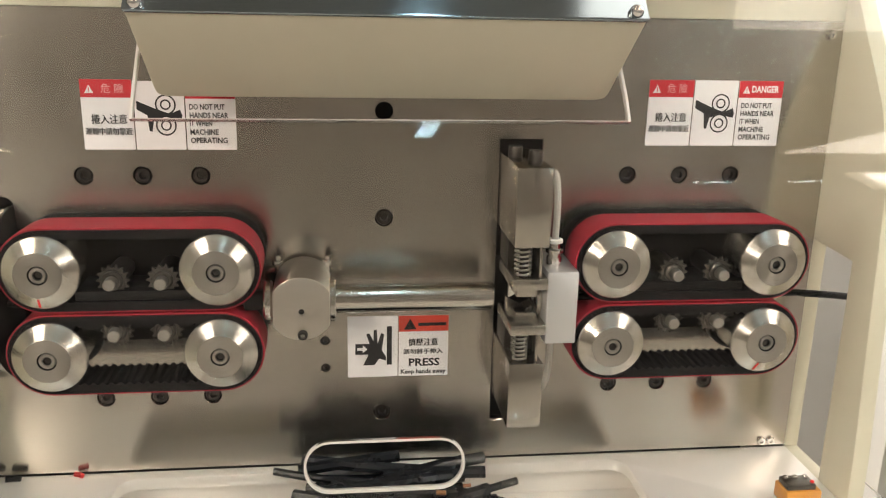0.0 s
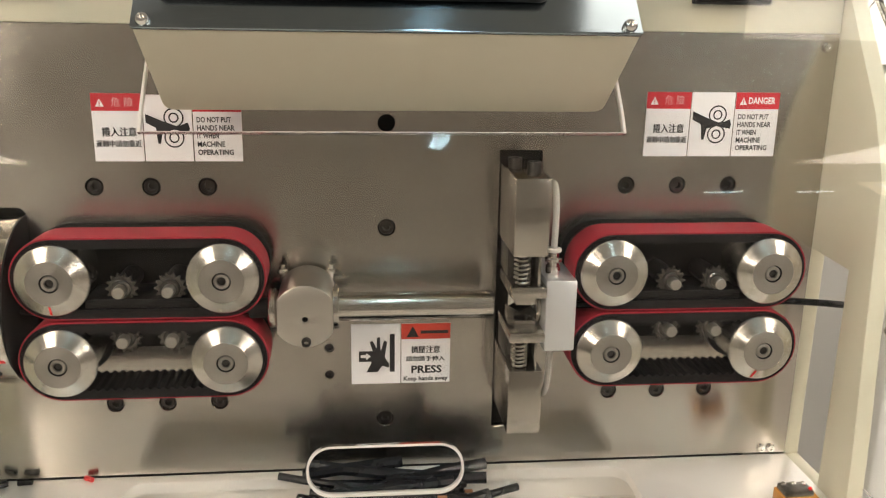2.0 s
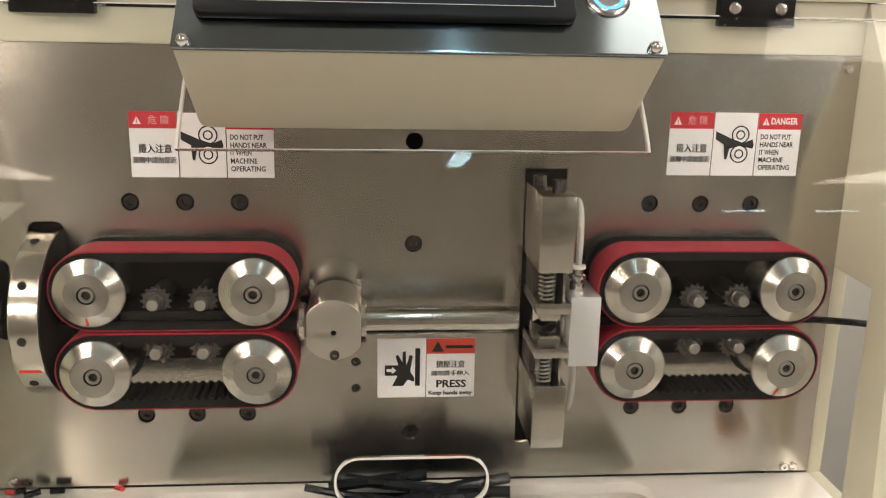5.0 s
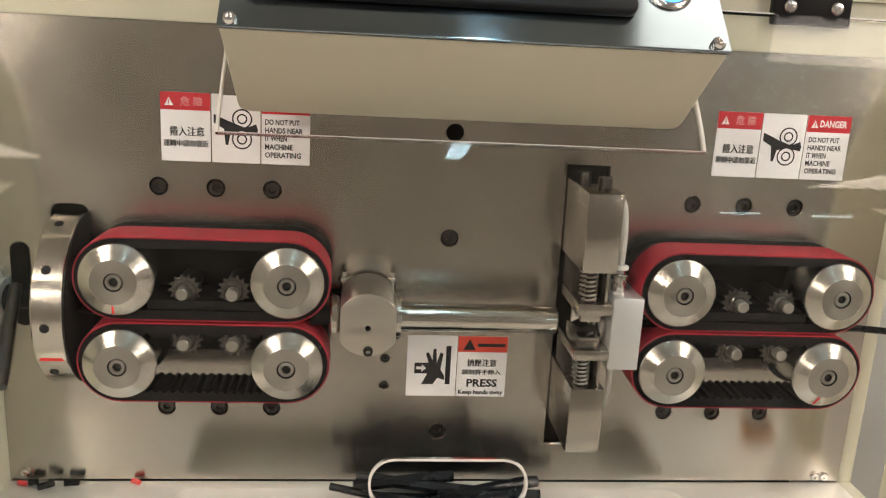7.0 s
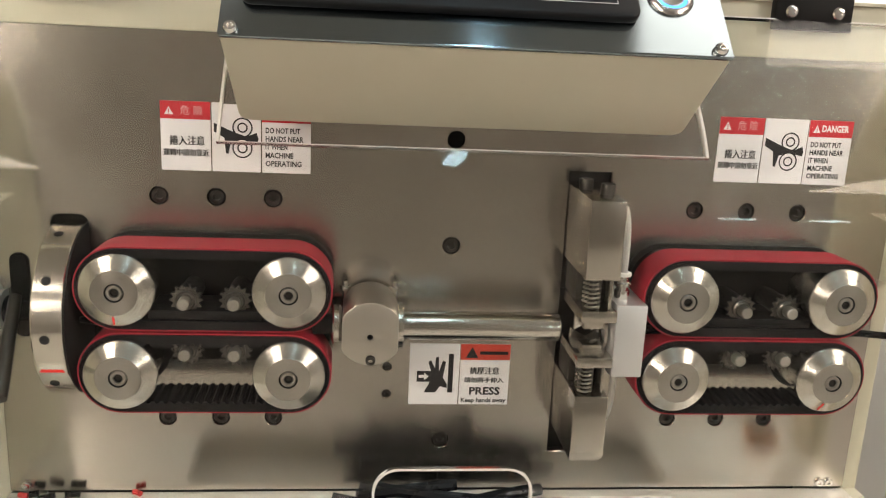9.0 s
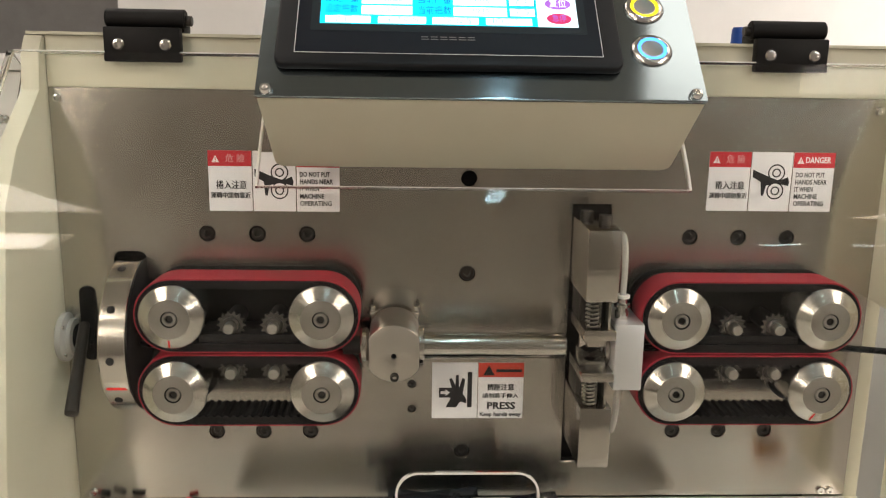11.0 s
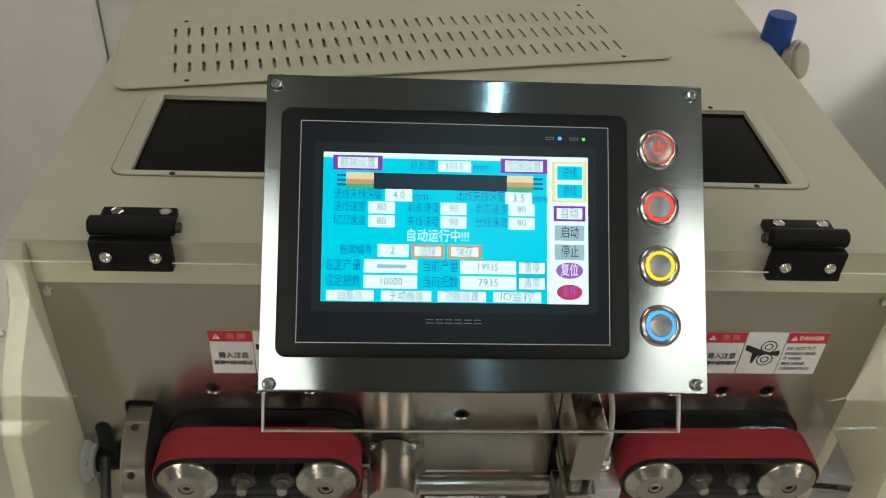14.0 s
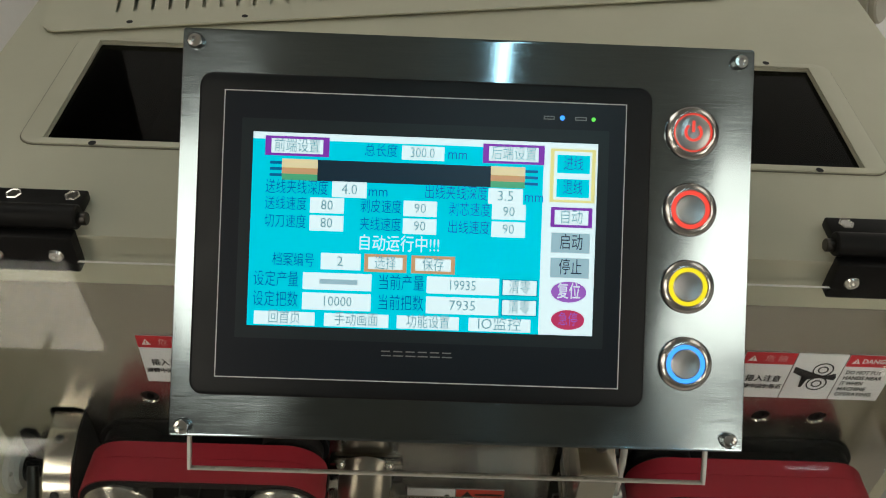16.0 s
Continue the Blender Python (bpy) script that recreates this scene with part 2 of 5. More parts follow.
def rect(x0, x1, y0, y1, r=0.0, n=5):
    if r <= 0:
        return [(x0, y0), (x1, y0), (x1, y1), (x0, y1)]
    pts = []
    for cx, cy, a in ((x1 - r, y0 + r, -90), (x1 - r, y1 - r, 0), (x0 + r, y1 - r, 90), (x0 + r, y0 + r, 180)):
        for i in range(n + 1):
            b = radians(a + 90 * i / n)
            pts.append((cx + r * math.cos(b), cy + r * math.sin(b)))
    return pts


def disc(cx, cy, r, n=24, turn=0.0):
    return [(cx + r * math.cos(turn + 2 * math.pi * i / n), cy + r * math.sin(turn + 2 * math.pi * i / n)) for i in range(n)]


def stadium(x0, x1, cy, r, n=14):
    pts = []
    for cx, a in ((x1, -90), (x0, 90)):
        for i in range(n + 1):
            b = radians(a + 180 * i / n)
            pts.append((cx + r * math.cos(b), cy + r * math.sin(b)))
    return pts


def box(x0, x1, y0, y1, z0, z1, bevel=0.0, seg=2, bm=None):
    one = bmesh.new()
    bmesh.ops.create_cube(one, size=1, matrix=Matrix.Translation(((x0 + x1) / 2, (y0 + y1) / 2, (z0 + z1) / 2)) @ Matrix.Diagonal((x1 - x0, y1 - y0, z1 - z0, 1)))
    if bevel:
        bmesh.ops.bevel(one, geom=one.edges[:], offset=bevel, segments=seg, affect="EDGES", profile=0.5)
    return join(bm, one)


def join(bm, one):
    if bm is None:
        return one
    me = bpy.data.meshes.new("tmp")
    one.to_mesh(me)
    one.free()
    bm.from_mesh(me)
    bpy.data.meshes.remove(me)
    return bm


def axis_turn(way):
    return Vector((0, 0, 1)).rotation_difference(Vector(way).normalized()).to_matrix().to_4x4()


def lathe(profile, place, way=(0, 0, 1), seg=32, bm=None):
    """Turns a profile of (radius, height) round an axis that stands at place and points along way."""
    one = bmesh.new()
    rings = []
    for r, h in profile:
        if r < 1e-7:
            rings.append([one.verts.new((0, 0, h))])
        else:
            rings.append([one.verts.new((r * math.cos(2 * math.pi * i / seg), r * math.sin(2 * math.pi * i / seg), h)) for i in range(seg)])
    for a, b in zip(rings, rings[1:]):
        for i in range(seg):
            j = (i + 1) % seg
            if len(a) == 1 and len(b) > 1:
                one.faces.new((a[0], b[i], b[j]))
            elif len(b) == 1 and len(a) > 1:
                one.faces.new((a[i], a[j], b[0]))
            elif len(a) > 1:
                one.faces.new((a[i], a[j], b[j], b[i]))
    bmesh.ops.recalc_face_normals(one, faces=one.faces[:])
    one.transform(Matrix.Translation(place) @ axis_turn(way))
    return join(bm, one)


def rod(a, b, r, seg=16, edge=0.0, bm=None):
    a, b = Vector(a), Vector(b)
    n = (b - a).length
    e = edge or min(r * 0.15, n * 0.2)
    return lathe([(0, 0), (r - e, 0), (r, e), (r, n - e), (r - e, n), (0, n)], a, b - a, seg, bm)


def sweep(pts, r, seg=10, bm=None, inner=0.0):
    """A round cord through points."""
    one = bmesh.new()
    pts = [Vector(p) for p in pts]
    rings = []
    for i, p in enumerate(pts):
        d = (pts[min(i + 1, len(pts) - 1)] - pts[max(i - 1, 0)]).normalized()
        s = d.cross(Vector((0.31, 0.17, 0.93))).normalized()
        u = d.cross(s)
        rings.append([one.verts.new(p + r * (math.cos(2 * math.pi * k / seg) * s + math.sin(2 * math.pi * k / seg) * u)) for k in range(seg)])
    for a, b in zip(rings, rings[1:]):
        for k in range(seg):
            one.faces.new((a[k], a[(k + 1) % seg], b[(k + 1) % seg], b[k]))
    one.faces.new(rings[0][::-1])
    one.faces.new(rings[-1])
    bmesh.ops.recalc_face_normals(one, faces=one.faces[:])
    return join(bm, one)


def bezier(p0, p1, p2, p3, n=12):
    out = []
    for i in range(n + 1):
        t = i / n
        out.append(tuple((1 - t) ** 3 * a + 3 * (1 - t) ** 2 * t * b + 3 * (1 - t) * t * t * c + t ** 3 * d for a, b, c, d in zip(p0, p1, p2, p3)))
    return out


def lettering(body, size, x, y, m, height=0.0002, align="CENTER", width=None, bold=0.0):
    """Letters in the built-in font on the plane of m, centred on (x, y); squeezed to width where given."""
    cu = bpy.data.curves.new("letters", "FONT")
    cu.body, cu.size = body, size
    cu.align_x, cu.align_y = align, "CENTER"
    cu.resolution_u = 2
    cu.offset = bold * size if body.isascii() else 0.0
    ob = bpy.data.objects.new("letters", cu)
    scene.collection.objects.link(ob)
    me = bpy.data.meshes.new_from_object(ob.evaluated_get(bpy.context.evaluated_depsgraph_get()))
    bm = bmesh.new()
    bm.from_mesh(me)
    bpy.data.objects.remove(ob)
    bpy.data.curves.remove(cu)
    bpy.data.meshes.remove(me)
    if width and len(bm.verts):
        xs = [v.co.x for v in bm.verts]
        w = max(xs) - min(xs)
        mid = (max(xs) + min(xs)) / 2
        if w > 1e-6:
            for v in bm.verts:
                v.co.x = (v.co.x - mid) * width / w
    bm.transform(m @ Matrix.Translation((x, y, height)))
    return bm


def socket_screw(name, place, way, r, parent, material, head=0.003, label=""):
    """A round-headed screw with a hexagon socket."""
    w = Vector(way).normalized()
    prof = [(0, head * 0.4), (r * 0.42, head * 0.4), (r * 0.46, head), (r * 0.80, head * 0.94), (r, head * 0.45), (r, 0)]
    return part(name, lathe(prof, place, w, 18), material, parent, label)

# ---- the room ----
FLOOR_Z = 0.0
structure("floor", box(-4.6, 4.6, -3.6, 2.6, -0.1, 0, 0), FLOOR_MAT, "beige carpet floor of the show stand", "floor")
structure("ceiling", box(-4.6, 4.6, -3.6, 2.6, 3.0, 3.1, 0), CEIL, "dim grey ceiling with lamps", "ceiling")
structure("wall_north", box(-4.6, 4.6, 2.5, 2.6, 0, 3.0, 0), WALL_GREY, "plain grey wall behind the stand", "wall")
structure("wall_south", box(-4.6, 4.6, -3.6, -3.5, 0, 3.0, 0), ROOM_DARK, "plain beige wall of the hall", "wall")
structure("wall_west", box(-4.6, -4.5, -3.5, 2.5, 0, 3.0, 0), WALL_GREY, "plain grey wall", "wall")
structure("wall_east", box(4.5, 4.6, -3.5, 2.5, 0, 3.0, 0), WALL_GREY, "plain grey wall", "wall")


def display_board(x0, x1, y, z1):
    t = thing("display_board", ((x0 + x1) / 2, y, 0), "plain white upright display board behind the machine", "display board")
    part("board", box(x0, x1, y, y + 0.03, 0.04, z1, 0.003), BOARD_WHITE, t)
    for x in (x0 + 0.1, x1 - 0.1):
        part("foot", box(x - 0.03, x + 0.03, y - 0.12, y + 0.15, 0, 0.04, 0.004), ALU, t)


display_board(-0.532, 2.6, 0.95, 2.6)


def low_cabinet():
    t = thing("low_cabinet", (-1.1, 1.1, 0), "white low display cabinet standing behind the machine", "cabinet")
    part("body", box(-1.7, -0.535, 0.92, 1.35, 0.05, 1.215, 0.004), BOARD_WHITE, t)
    part("top", box(-1.71, -0.53, 0.91, 1.36, 1.217, 1.245, 0.003), BOARD_WHITE, t)
    part("plinth", box(-1.68, -0.56, 0.94, 1.33, 0.0, 0.048, 0), WALL_GREY, t)


low_cabinet()


def side_board():
    t = thing("side_board", (1.05, -0.1, 0), "plain white partition board beside the machine", "partition")
    part("board", box(1.04, 1.07, -0.75, 0.90, 0.04, 1.25, 0.003), BOARD_WHITE, t)
    for y in (-0.6, 0.75):
        part("foot", box(0.92, 1.19, y - 0.03, y + 0.03, 0, 0.04, 0.004), ALU, t)


side_board()


def ceiling_lamp(name, x, y, w, d, face, label):
    t = thing(name, (x, y, 2.98), label, "ceiling lamp")
    part("housing", sheet([rect(x - w / 2 - 0.02, x + w / 2 + 0.02, y - d / 2 - 0.02, y + d / 2 + 0.02, 0.01),
                           rect(x - w / 2, x + w / 2, y - d / 2, y + d / 2)], 2.955, 2.998), ALU, t)
    part("diffuser", box(x - w / 2, x + w / 2, y - d / 2, y + d / 2, 2.962, 2.97), face, t)


# Unseen panels added to carry the rear fill lights.
for lx, ly in ((-1.2, 0.75), (1.45, 0.25)):
    ceiling_lamp("ceiling_panel_lamp", lx, ly, 0.9, 0.9, LAMP_WARM, "square fill light panel added in the ceiling, out of view")


for lx in (-1.85, 2.4):
    ceiling_lamp("ceiling_panel_lamp", lx, -1.85, 1.2, 1.3, LAMP_WIDE, "large warm white light panel in the ceiling")


def tube_lamp(x, y0, y1):
    t = thing("tube_lamp", (x, (y0 + y1) / 2, 2.86), "cool white tube lamp hung below the ceiling", "ceiling lamp", "tube lamps")
    part("housing", box(x - 0.045, x + 0.045, y0 - 0.02, y1 + 0.02, 2.875, 2.92, 0.004), ALU, t)
    part("tube", box(x - 0.026, x + 0.026, y0, y1, 2.855, 2.874, 0.003), LAMP_COOL, t)
    for y in (y0 + 0.05, y1 - 0.05):
        part("hanger", rod((x, y, 2.92), (x, y, 3.0), 0.004), ALU, t)


tube_lamp(0.24, -1.70, -0.45)


def led_spot(x, y, z):
    t = thing("led_spot", (x, y, z), "small cool white spot lamp on a long stem", "spot lamp", "small spots")
    m = look((x, y, z), AIM)
    part("head", sheet([rect(-0.075, 0.075, -0.03, 0.03, 0.006), rect(-0.070, 0.070, -0.025, 0.025)], -0.005, 0.03, m), ALU, t)
    part("face", sheet([rect(-0.0695, 0.0695, -0.0245, 0.0245)], 0.004, 0.010, m), LAMP_COOL, t)
    part("stem", rod((x, y - 0.02, z + 0.03), (x, y - 0.02, 3.0), 0.008), ALU, t)


for x in (1.28, 1.62, 1.98):
    led_spot(x, -2.45, 1.93)


# Body for the added fill light; it hangs out of view.
def board_fill_lamp():
    t = thing("board_fill_lamp", (1.56, 0.29, 2.0), "added fill lamp, out of view, that brightens the white board", "spot lamp")
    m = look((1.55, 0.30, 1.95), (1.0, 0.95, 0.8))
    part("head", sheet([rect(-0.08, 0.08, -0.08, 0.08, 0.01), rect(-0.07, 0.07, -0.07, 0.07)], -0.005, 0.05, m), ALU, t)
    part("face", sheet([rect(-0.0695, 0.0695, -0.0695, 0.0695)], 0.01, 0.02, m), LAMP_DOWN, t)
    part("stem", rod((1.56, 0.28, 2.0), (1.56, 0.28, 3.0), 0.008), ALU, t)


board_fill_lamp()


# Unseen lamp body added round each front flood light.
def flood_lamp(place):
    t = thing("flood_lamp", place, "warm white flood lamp added out of view for front light", "flood lamp", "flood lamps")
    k = Vector(place)
    d = (Vector(AIM) - k).normalized()
    m = look(place, AIM)
    part("can", sheet([rect(-0.25, 0.25, -0.25, 0.25, 0.02), rect(-0.235, 0.235, -0.235, 0.235, 0.01)], -0.01, 0.06, m), BLACK_METAL, t)
    part("back", sheet([rect(-0.25, 0.25, -0.25, 0.25, 0.02)], 0.061, 0.07, m), BLACK_METAL, t)
    part("diffuser", sheet([rect(-0.234, 0.234, -0.234, 0.234)], 0.02, 0.03, m), LAMP_FLOOD, t)
    part("stem", rod(k - 0.075 * d, (k.x - 0.05, k.y - 0.08, 3.0), 0.012), BLACK_METAL, t)


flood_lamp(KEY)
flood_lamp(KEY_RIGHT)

# ---- the machine ----
PX0, PX1, PZ0, PZ1 = -0.2785, 0.289, 0.930, 1.2235
TOP_Z, BACK_Y = 1.260, 0.435
LEFT_ROLL, RIGHT_ROLL = (-0.1935, -0.0975), (0.1375, 0.2365)
ZU, ZL = 1.0815, 1.0305
LINE_Z = 1.056

machine = thing("wire_stripping_machine", (0, 0.1, 0), "cream steel wire stripping machine with brushed steel front", "machine")

BOLTS = [(x, 1.127) for x in (-0.179, -0.145, -0.111, 0.156, 0.1905, 0.225)] + [(x, 0.982) for x in (-0.178, -0.1445, -0.111, 0.154, 0.1885, 0.223)] + [(0, 1.1), (-0.001, 0.966)]
SMALL = [(-0.038, 1.018), (-0.038, 0.999)]
plate_lines = [rect(PX0, PX1, PZ0, PZ1)]
plate_lines += [disc(x, z, 0.0058) for x, z in BOLTS] + [disc(x, z, 0.0033, 16) for x, z in SMALL] + [disc(0, 1.167, 0.0056)]
plate_lines += [rect(-0.2435, -0.2205, 0.9985, 1.1145, 0.006), rect(-0.2685, -0.2565, 1.036, 1.090, 0.0058), rect(0.0722, 0.100, 0.957, 1.150)]
front_plate = part("front_plate", sheet(plate_lines, -0.008, 0.0, FRONT), STEEL, machine, "brushed stainless steel front plate", smooth=False)
for x, z in BOLTS:
    part("bolt", lathe([(0, -0.004), (0.0022, -0.004), (0.0025, -0.001), (0.0044, -0.001), (0.0049, -0.002), (0.0049, -0.010)], (x, 0, z), (0, -1, 0), 18), DARK_STEEL, front_plate, "dark hexagon socket bolt")
for x, z in SMALL:
    part("small_bolt", lathe([(0, -0.003), (0.0013, -0.003), (0.0016, -0.001), (0.0028, -0.0012), (0.0028, -0.008)], (x, 0, z), (0, -1, 0), 14), DARK_STEEL, front_plate)
for x, z in ((-0.273, 1.2165), (0.281, 1.2155), (0.2705, 0.9335), (0.2775, 0.9335), (-0.2685, 0.9345)):
    socket_screw("screw", (x, 0, z), (0, -1, 0), 0.0032, front_plate, CHROME, 0.0022)

# header strip above the plate, top sheet, sides, back
part("header", box(PX0, PX1, -0.0005, 0.012, PZ1 + 0.0002, TOP_Z - 0.002, 0.0008), CREAM, machine)
WIN = (-0.2317, 0.2308, 0.0748, 0.182)
part("top_cover", sheet([rect(-0.290, 0.300, -0.003, BACK_Y, 0.002), rect(*WIN)], TOP_Z - 0.002, TOP_Z, UP), CREAM, machine, "cream sheet top with a window opening")
part("top_lip", sheet([rect(WIN[0] - 0.0135, WIN[1] + 0.0135, WIN[2] - 0.0050, WIN[3] + 0.0050, 0.009), rect(WIN[0] - 0.0001, WIN[1] + 0.0001, WIN[2] - 0.0001, WIN[3] + 0.0001)], TOP_Z + 0.0003, TOP_Z + 0.0016, UP, 0.0004), CREAM, machine)
part("lip_seam", sheet([rect(WIN[0] - 0.0143, WIN[1] + 0.0143, WIN[2] - 0.0058, WIN[3] + 0.0058, 0.0098), rect(WIN[0] - 0.0136, WIN[1] + 0.0136, WIN[2] - 0.0051, WIN[3] + 0.0051, 0.0091)], TOP_Z + 0.0002, TOP_Z + 0.0006, UP), SEAM, machine, "thin dark strip painted as the shadow line round the window lip", False)
for x, y in ((-0.2035, 0.0705), (0.02, 0.0705), (0.2035, 0.0705), (-0.02, 0.1855), (0.2035, 0.1855)):
    part("screw_hole", lathe([(0.0022, 0.0019), (0.0017, 0.0019), (0.0, 0.0017)], (x, y, TOP_Z), (0, 0, 1), 12), SHADE_BLACK, machine)


def profile(d=0.0):
    """The front edge of the sides, set back by d."""
    return [(-0.008 + d, 1.249), (-0.012 + d, 1.222), (-0.052 + d, 1.189), (-0.074 + d, 1.156), (-0.104 + d, 0.995), (-0.107 + d, 0.900)]


pf = profile()
part("side_panel", sheet([[(BACK_Y, 0.30), (BACK_Y, TOP_Z - 0.0025), (-0.002, TOP_Z - 0.0025)] + pf + [(pf[-1][0], 0.30)]], -0.291, -0.2790, SIDE, 0.0012), CREAM, machine)
notch = [(0.002, 0.9275), (0.002, 1.083), (-0.045, 1.081), (-0.045, 0.9275)]
pr = [(-0.006, 1.246), (-0.050, 1.179), (-0.066, 1.141), (-0.078, 0.964), (-0.080, 0.900)]
part("side_panel", sheet([[(BACK_Y, 0.30), (BACK_Y, TOP_Z - 0.0025), (-0.002, TOP_Z - 0.0025)] + pr + [(pr[-1][0], 0.30)], notch], 0.2895, 0.3005, SIDE, 0.0010), CREAM, machine)
part("back_panel", box(-0.279, 0.289, BACK_Y - 0.012, BACK_Y, 0.30, TOP_Z - 0.003), CREAM, machine)
# Dark sheets added so the inside below the window reads as deep shade.
part("shade_deck", box(-0.278, 0.288, 0.013, BACK_Y - 0.013, 1.06, 1.07), SHADE_BLACK, machine)
part("shade_lining", box(-0.2785, -0.2765, 0.014, BACK_Y - 0.014, 1.071, TOP_Z - 0.003), SHADE_BLACK, machine)
part("shade_lining", box(0.2865, 0.2885, 0.014, BACK_Y - 0.014, 1.071, TOP_Z - 0.003), SHADE_BLACK, machine)
part("shade_lining", box(-0.276, 0.286, BACK_Y - 0.0165, BACK_Y - 0.0135, 1.071, TOP_Z - 0.003), SHADE_BLACK, machine)
part("shade_lining", box(-0.276, 0.286, 0.0135, 0.016, 1.071, TOP_Z - 0.003), SHADE_BLACK, machine)
part("window_pane", box(WIN[0] - 0.004, WIN[1] + 0.004, WIN[2] - 0.004, WIN[3] + 0.004, TOP_Z - 0.0060, TOP_Z - 0.0022), SMOKED, machine, "dark smoked glass pane")
part("lead", sweep(bezier((-0.215, 0.19, 1.20), (-0.22, 0.11, 1.26), (-0.17, 0.12, 1.20), (-0.15, 0.09, 1.08), 18), 0.0022, 8), CABLE, machine)
part("lead", sweep(bezier((-0.18, 0.24, 1.15), (-0.19, 0.15, 1.25), (-0.21, 0.13, 1.21), (-0.20, 0.08, 1.08), 18), 0.0022, 8), CLEAR_TUBE, machine)
# Dark sheet added behind the plate so its slots look shaded.
part("shade_wall", box(-0.278, 0.288, 0.060, 0.064, 0.80, 1.06), SHADE_BLACK, machine)
part("base_cabinet", box(-0.285, 0.295, -0.10, BACK_Y, 0.08, 0.70, 0.006), CREAM, machine)
for x in (-0.24, 0.25):
    for y in (-0.06, 0.39):
        part("foot", lathe([(0, 0), (0.03, 0), (0.03, 0.012), (0.012, 0.02), (0.012, 0.08), (0, 0.08)], (x, y, 0), (0, 0, 1), 20), BLACK_RUBBER, machine)

# discharge tray with its chute
part("tray", sheet([rect(PX0 - 0.0004, PX1 + 0.0003, -0.104, -0.0003), rect(-0.171, 0.166, -0.092, -0.010, 0.012)], 0.9205, 0.9290, UP, 0.001), STEEL_TRAY, machine, "brushed steel tray with a rounded opening")
part("chute", box(-0.185, 0.18, -0.100, 0.0, 0.898, 0.902), STEEL_TRAY, machine)
part("chute_back", box(-0.185, 0.18, -0.0042, -0.0012, 0.9022, 0.9203), STEEL_TRAY, machine)
part("chute_side", box(-0.189, -0.1855, -0.1, 0.0, 0.86, 0.920), STEEL_TRAY, machine)
part("chute_side", box(0.1805, 0.184, -0.1, 0.0, 0.86, 0.920), STEEL_TRAY, machine)
part("front_apron", box(-0.2785, 0.2885, -0.1065, -0.1045, 0.70, 0.928, 0), CREAM, machine)


# belts: one feed unit above and one below the wire line, on each side
def feed_unit(rolls, zc, upper):
    x0, x1 = rolls
    side = "upper" if upper else "lower"
    t = thing("belt_feed_unit", ((x0 + x1) / 2, 0, zc), "red %s feed belt on two polished steel rollers" % side, "belt drive", "feed belts")
    yf, yb = 0.0448, 0.0175
    r = 0.0248
    ym = yb + 0.011
    part("belt", sheet([stadium(x0, x1, zc, r, 20), stadium(x0, x1, zc, r - 0.0009, 20)], ym + 0.0004, yf - 0.0006, FRONT), RED_BELT, t, "red rubber belt cover")
    part("belt", sheet([stadium(x0, x1, zc, r - 0.0003, 20), stadium(x0, x1, zc, r - 0.0009, 20)], yb, ym, FRONT), RED_BELT, t, "red rubber belt cover")
    # toothed lining: the inner outline is a row of teeth along the straights
    inner = []
    ri, tooth, pitch = r - 0.0062, 0.0003 if upper else 0.0015, 0.0050
    n = int((x1 - x0) / pitch)
    for i in range(n):
        a = x0 + (x1 - x0) * i / n
        w = (x1 - x0) / n
        inner += [(a, zc - ri), (a + w * 0.2, zc - ri + tooth), (a + w * 0.5, zc - ri + tooth), (a + w * 0.7, zc - ri)]
    inner += [(x1 + ri * math.cos(radians(q)), zc + ri * math.sin(radians(q))) for q in range(-90, 91, 15)]
    for i in range(n):
        a = x1 - (x1 - x0) * i / n
        w = (x1 - x0) / n
        inner += [(a - w * 0.1, zc + ri), (a - w * 0.3, zc + ri - tooth), (a - w * 0.6, zc + ri - tooth), (a - w * 0.8, zc + ri)]
    inner += [(x0 + ri * math.cos(radians(q)), zc + ri * math.sin(radians(q))) for q in range(90, 271, 15)]
    part("belt_lining", sheet([stadium(x0, x1, zc, r - 0.0010, 20), inner], yb, yf, FRONT), BLACK_RUBBER, t, "black toothed belt lining")
    for x in (x0, x1):
        roll = part("roller", lathe([(0.0095, 0.0455), (0.0130, 0.0520), (0.0132, 0.0522), (0.0205, 0.0478), (0.0211, 0.0470), (0.0211, 0.0452), (0.0170, 0.0450), (0.0170, 0.003)], (x, 0, zc), (0, -1, 0), 56), SPUN, t, "polished steel roller flange", crease=18)
        # The laser's red light on the flange is painted as a flat strip.
        if (upper and x == LEFT_ROLL[0]) or (not upper and x == RIGHT_ROLL[1]):
            side = -0.08 if upper else -0.25
            c, s = math.cos(radians(-90) + side), math.sin(radians(-90) + side)
            mark = bmesh.new()
            mark.faces.new([mark.verts.new((x + q * c - w * s, -(0.0522 - (q - 0.0132) * 0.603) - 0.0002, zc + q * s + w * c)) for q, w in ((0.0142, -0.0006), (0.0200, -0.0006), (0.0200, 0.0006), (0.0142, 0.0006))])
            part("red_light_paint", mark, RED_LIGHT_PAINT, roll, "laser line painted red on the flange", False)
        part("face", lathe([(0.0053, 0.0500), (0.0053, 0.0519), (0.0055, 0.0524), (0.0128, 0.0524), (0.0131, 0.0521)], (x, 0, zc), (0, -1, 0), 40), SPUN_FACE, roll)
        hexa = [(0.0026, 0.0490), (0.0026, 0.0518), (0.0029, 0.0523), (0.0042, 0.0523), (0.0047, 0.0517), (0.0047, 0.0496)]
        part("cap_screw", lathe(hexa, (x, 0, zc), (0, -1, 0), 24), TURNED_FACE, roll)
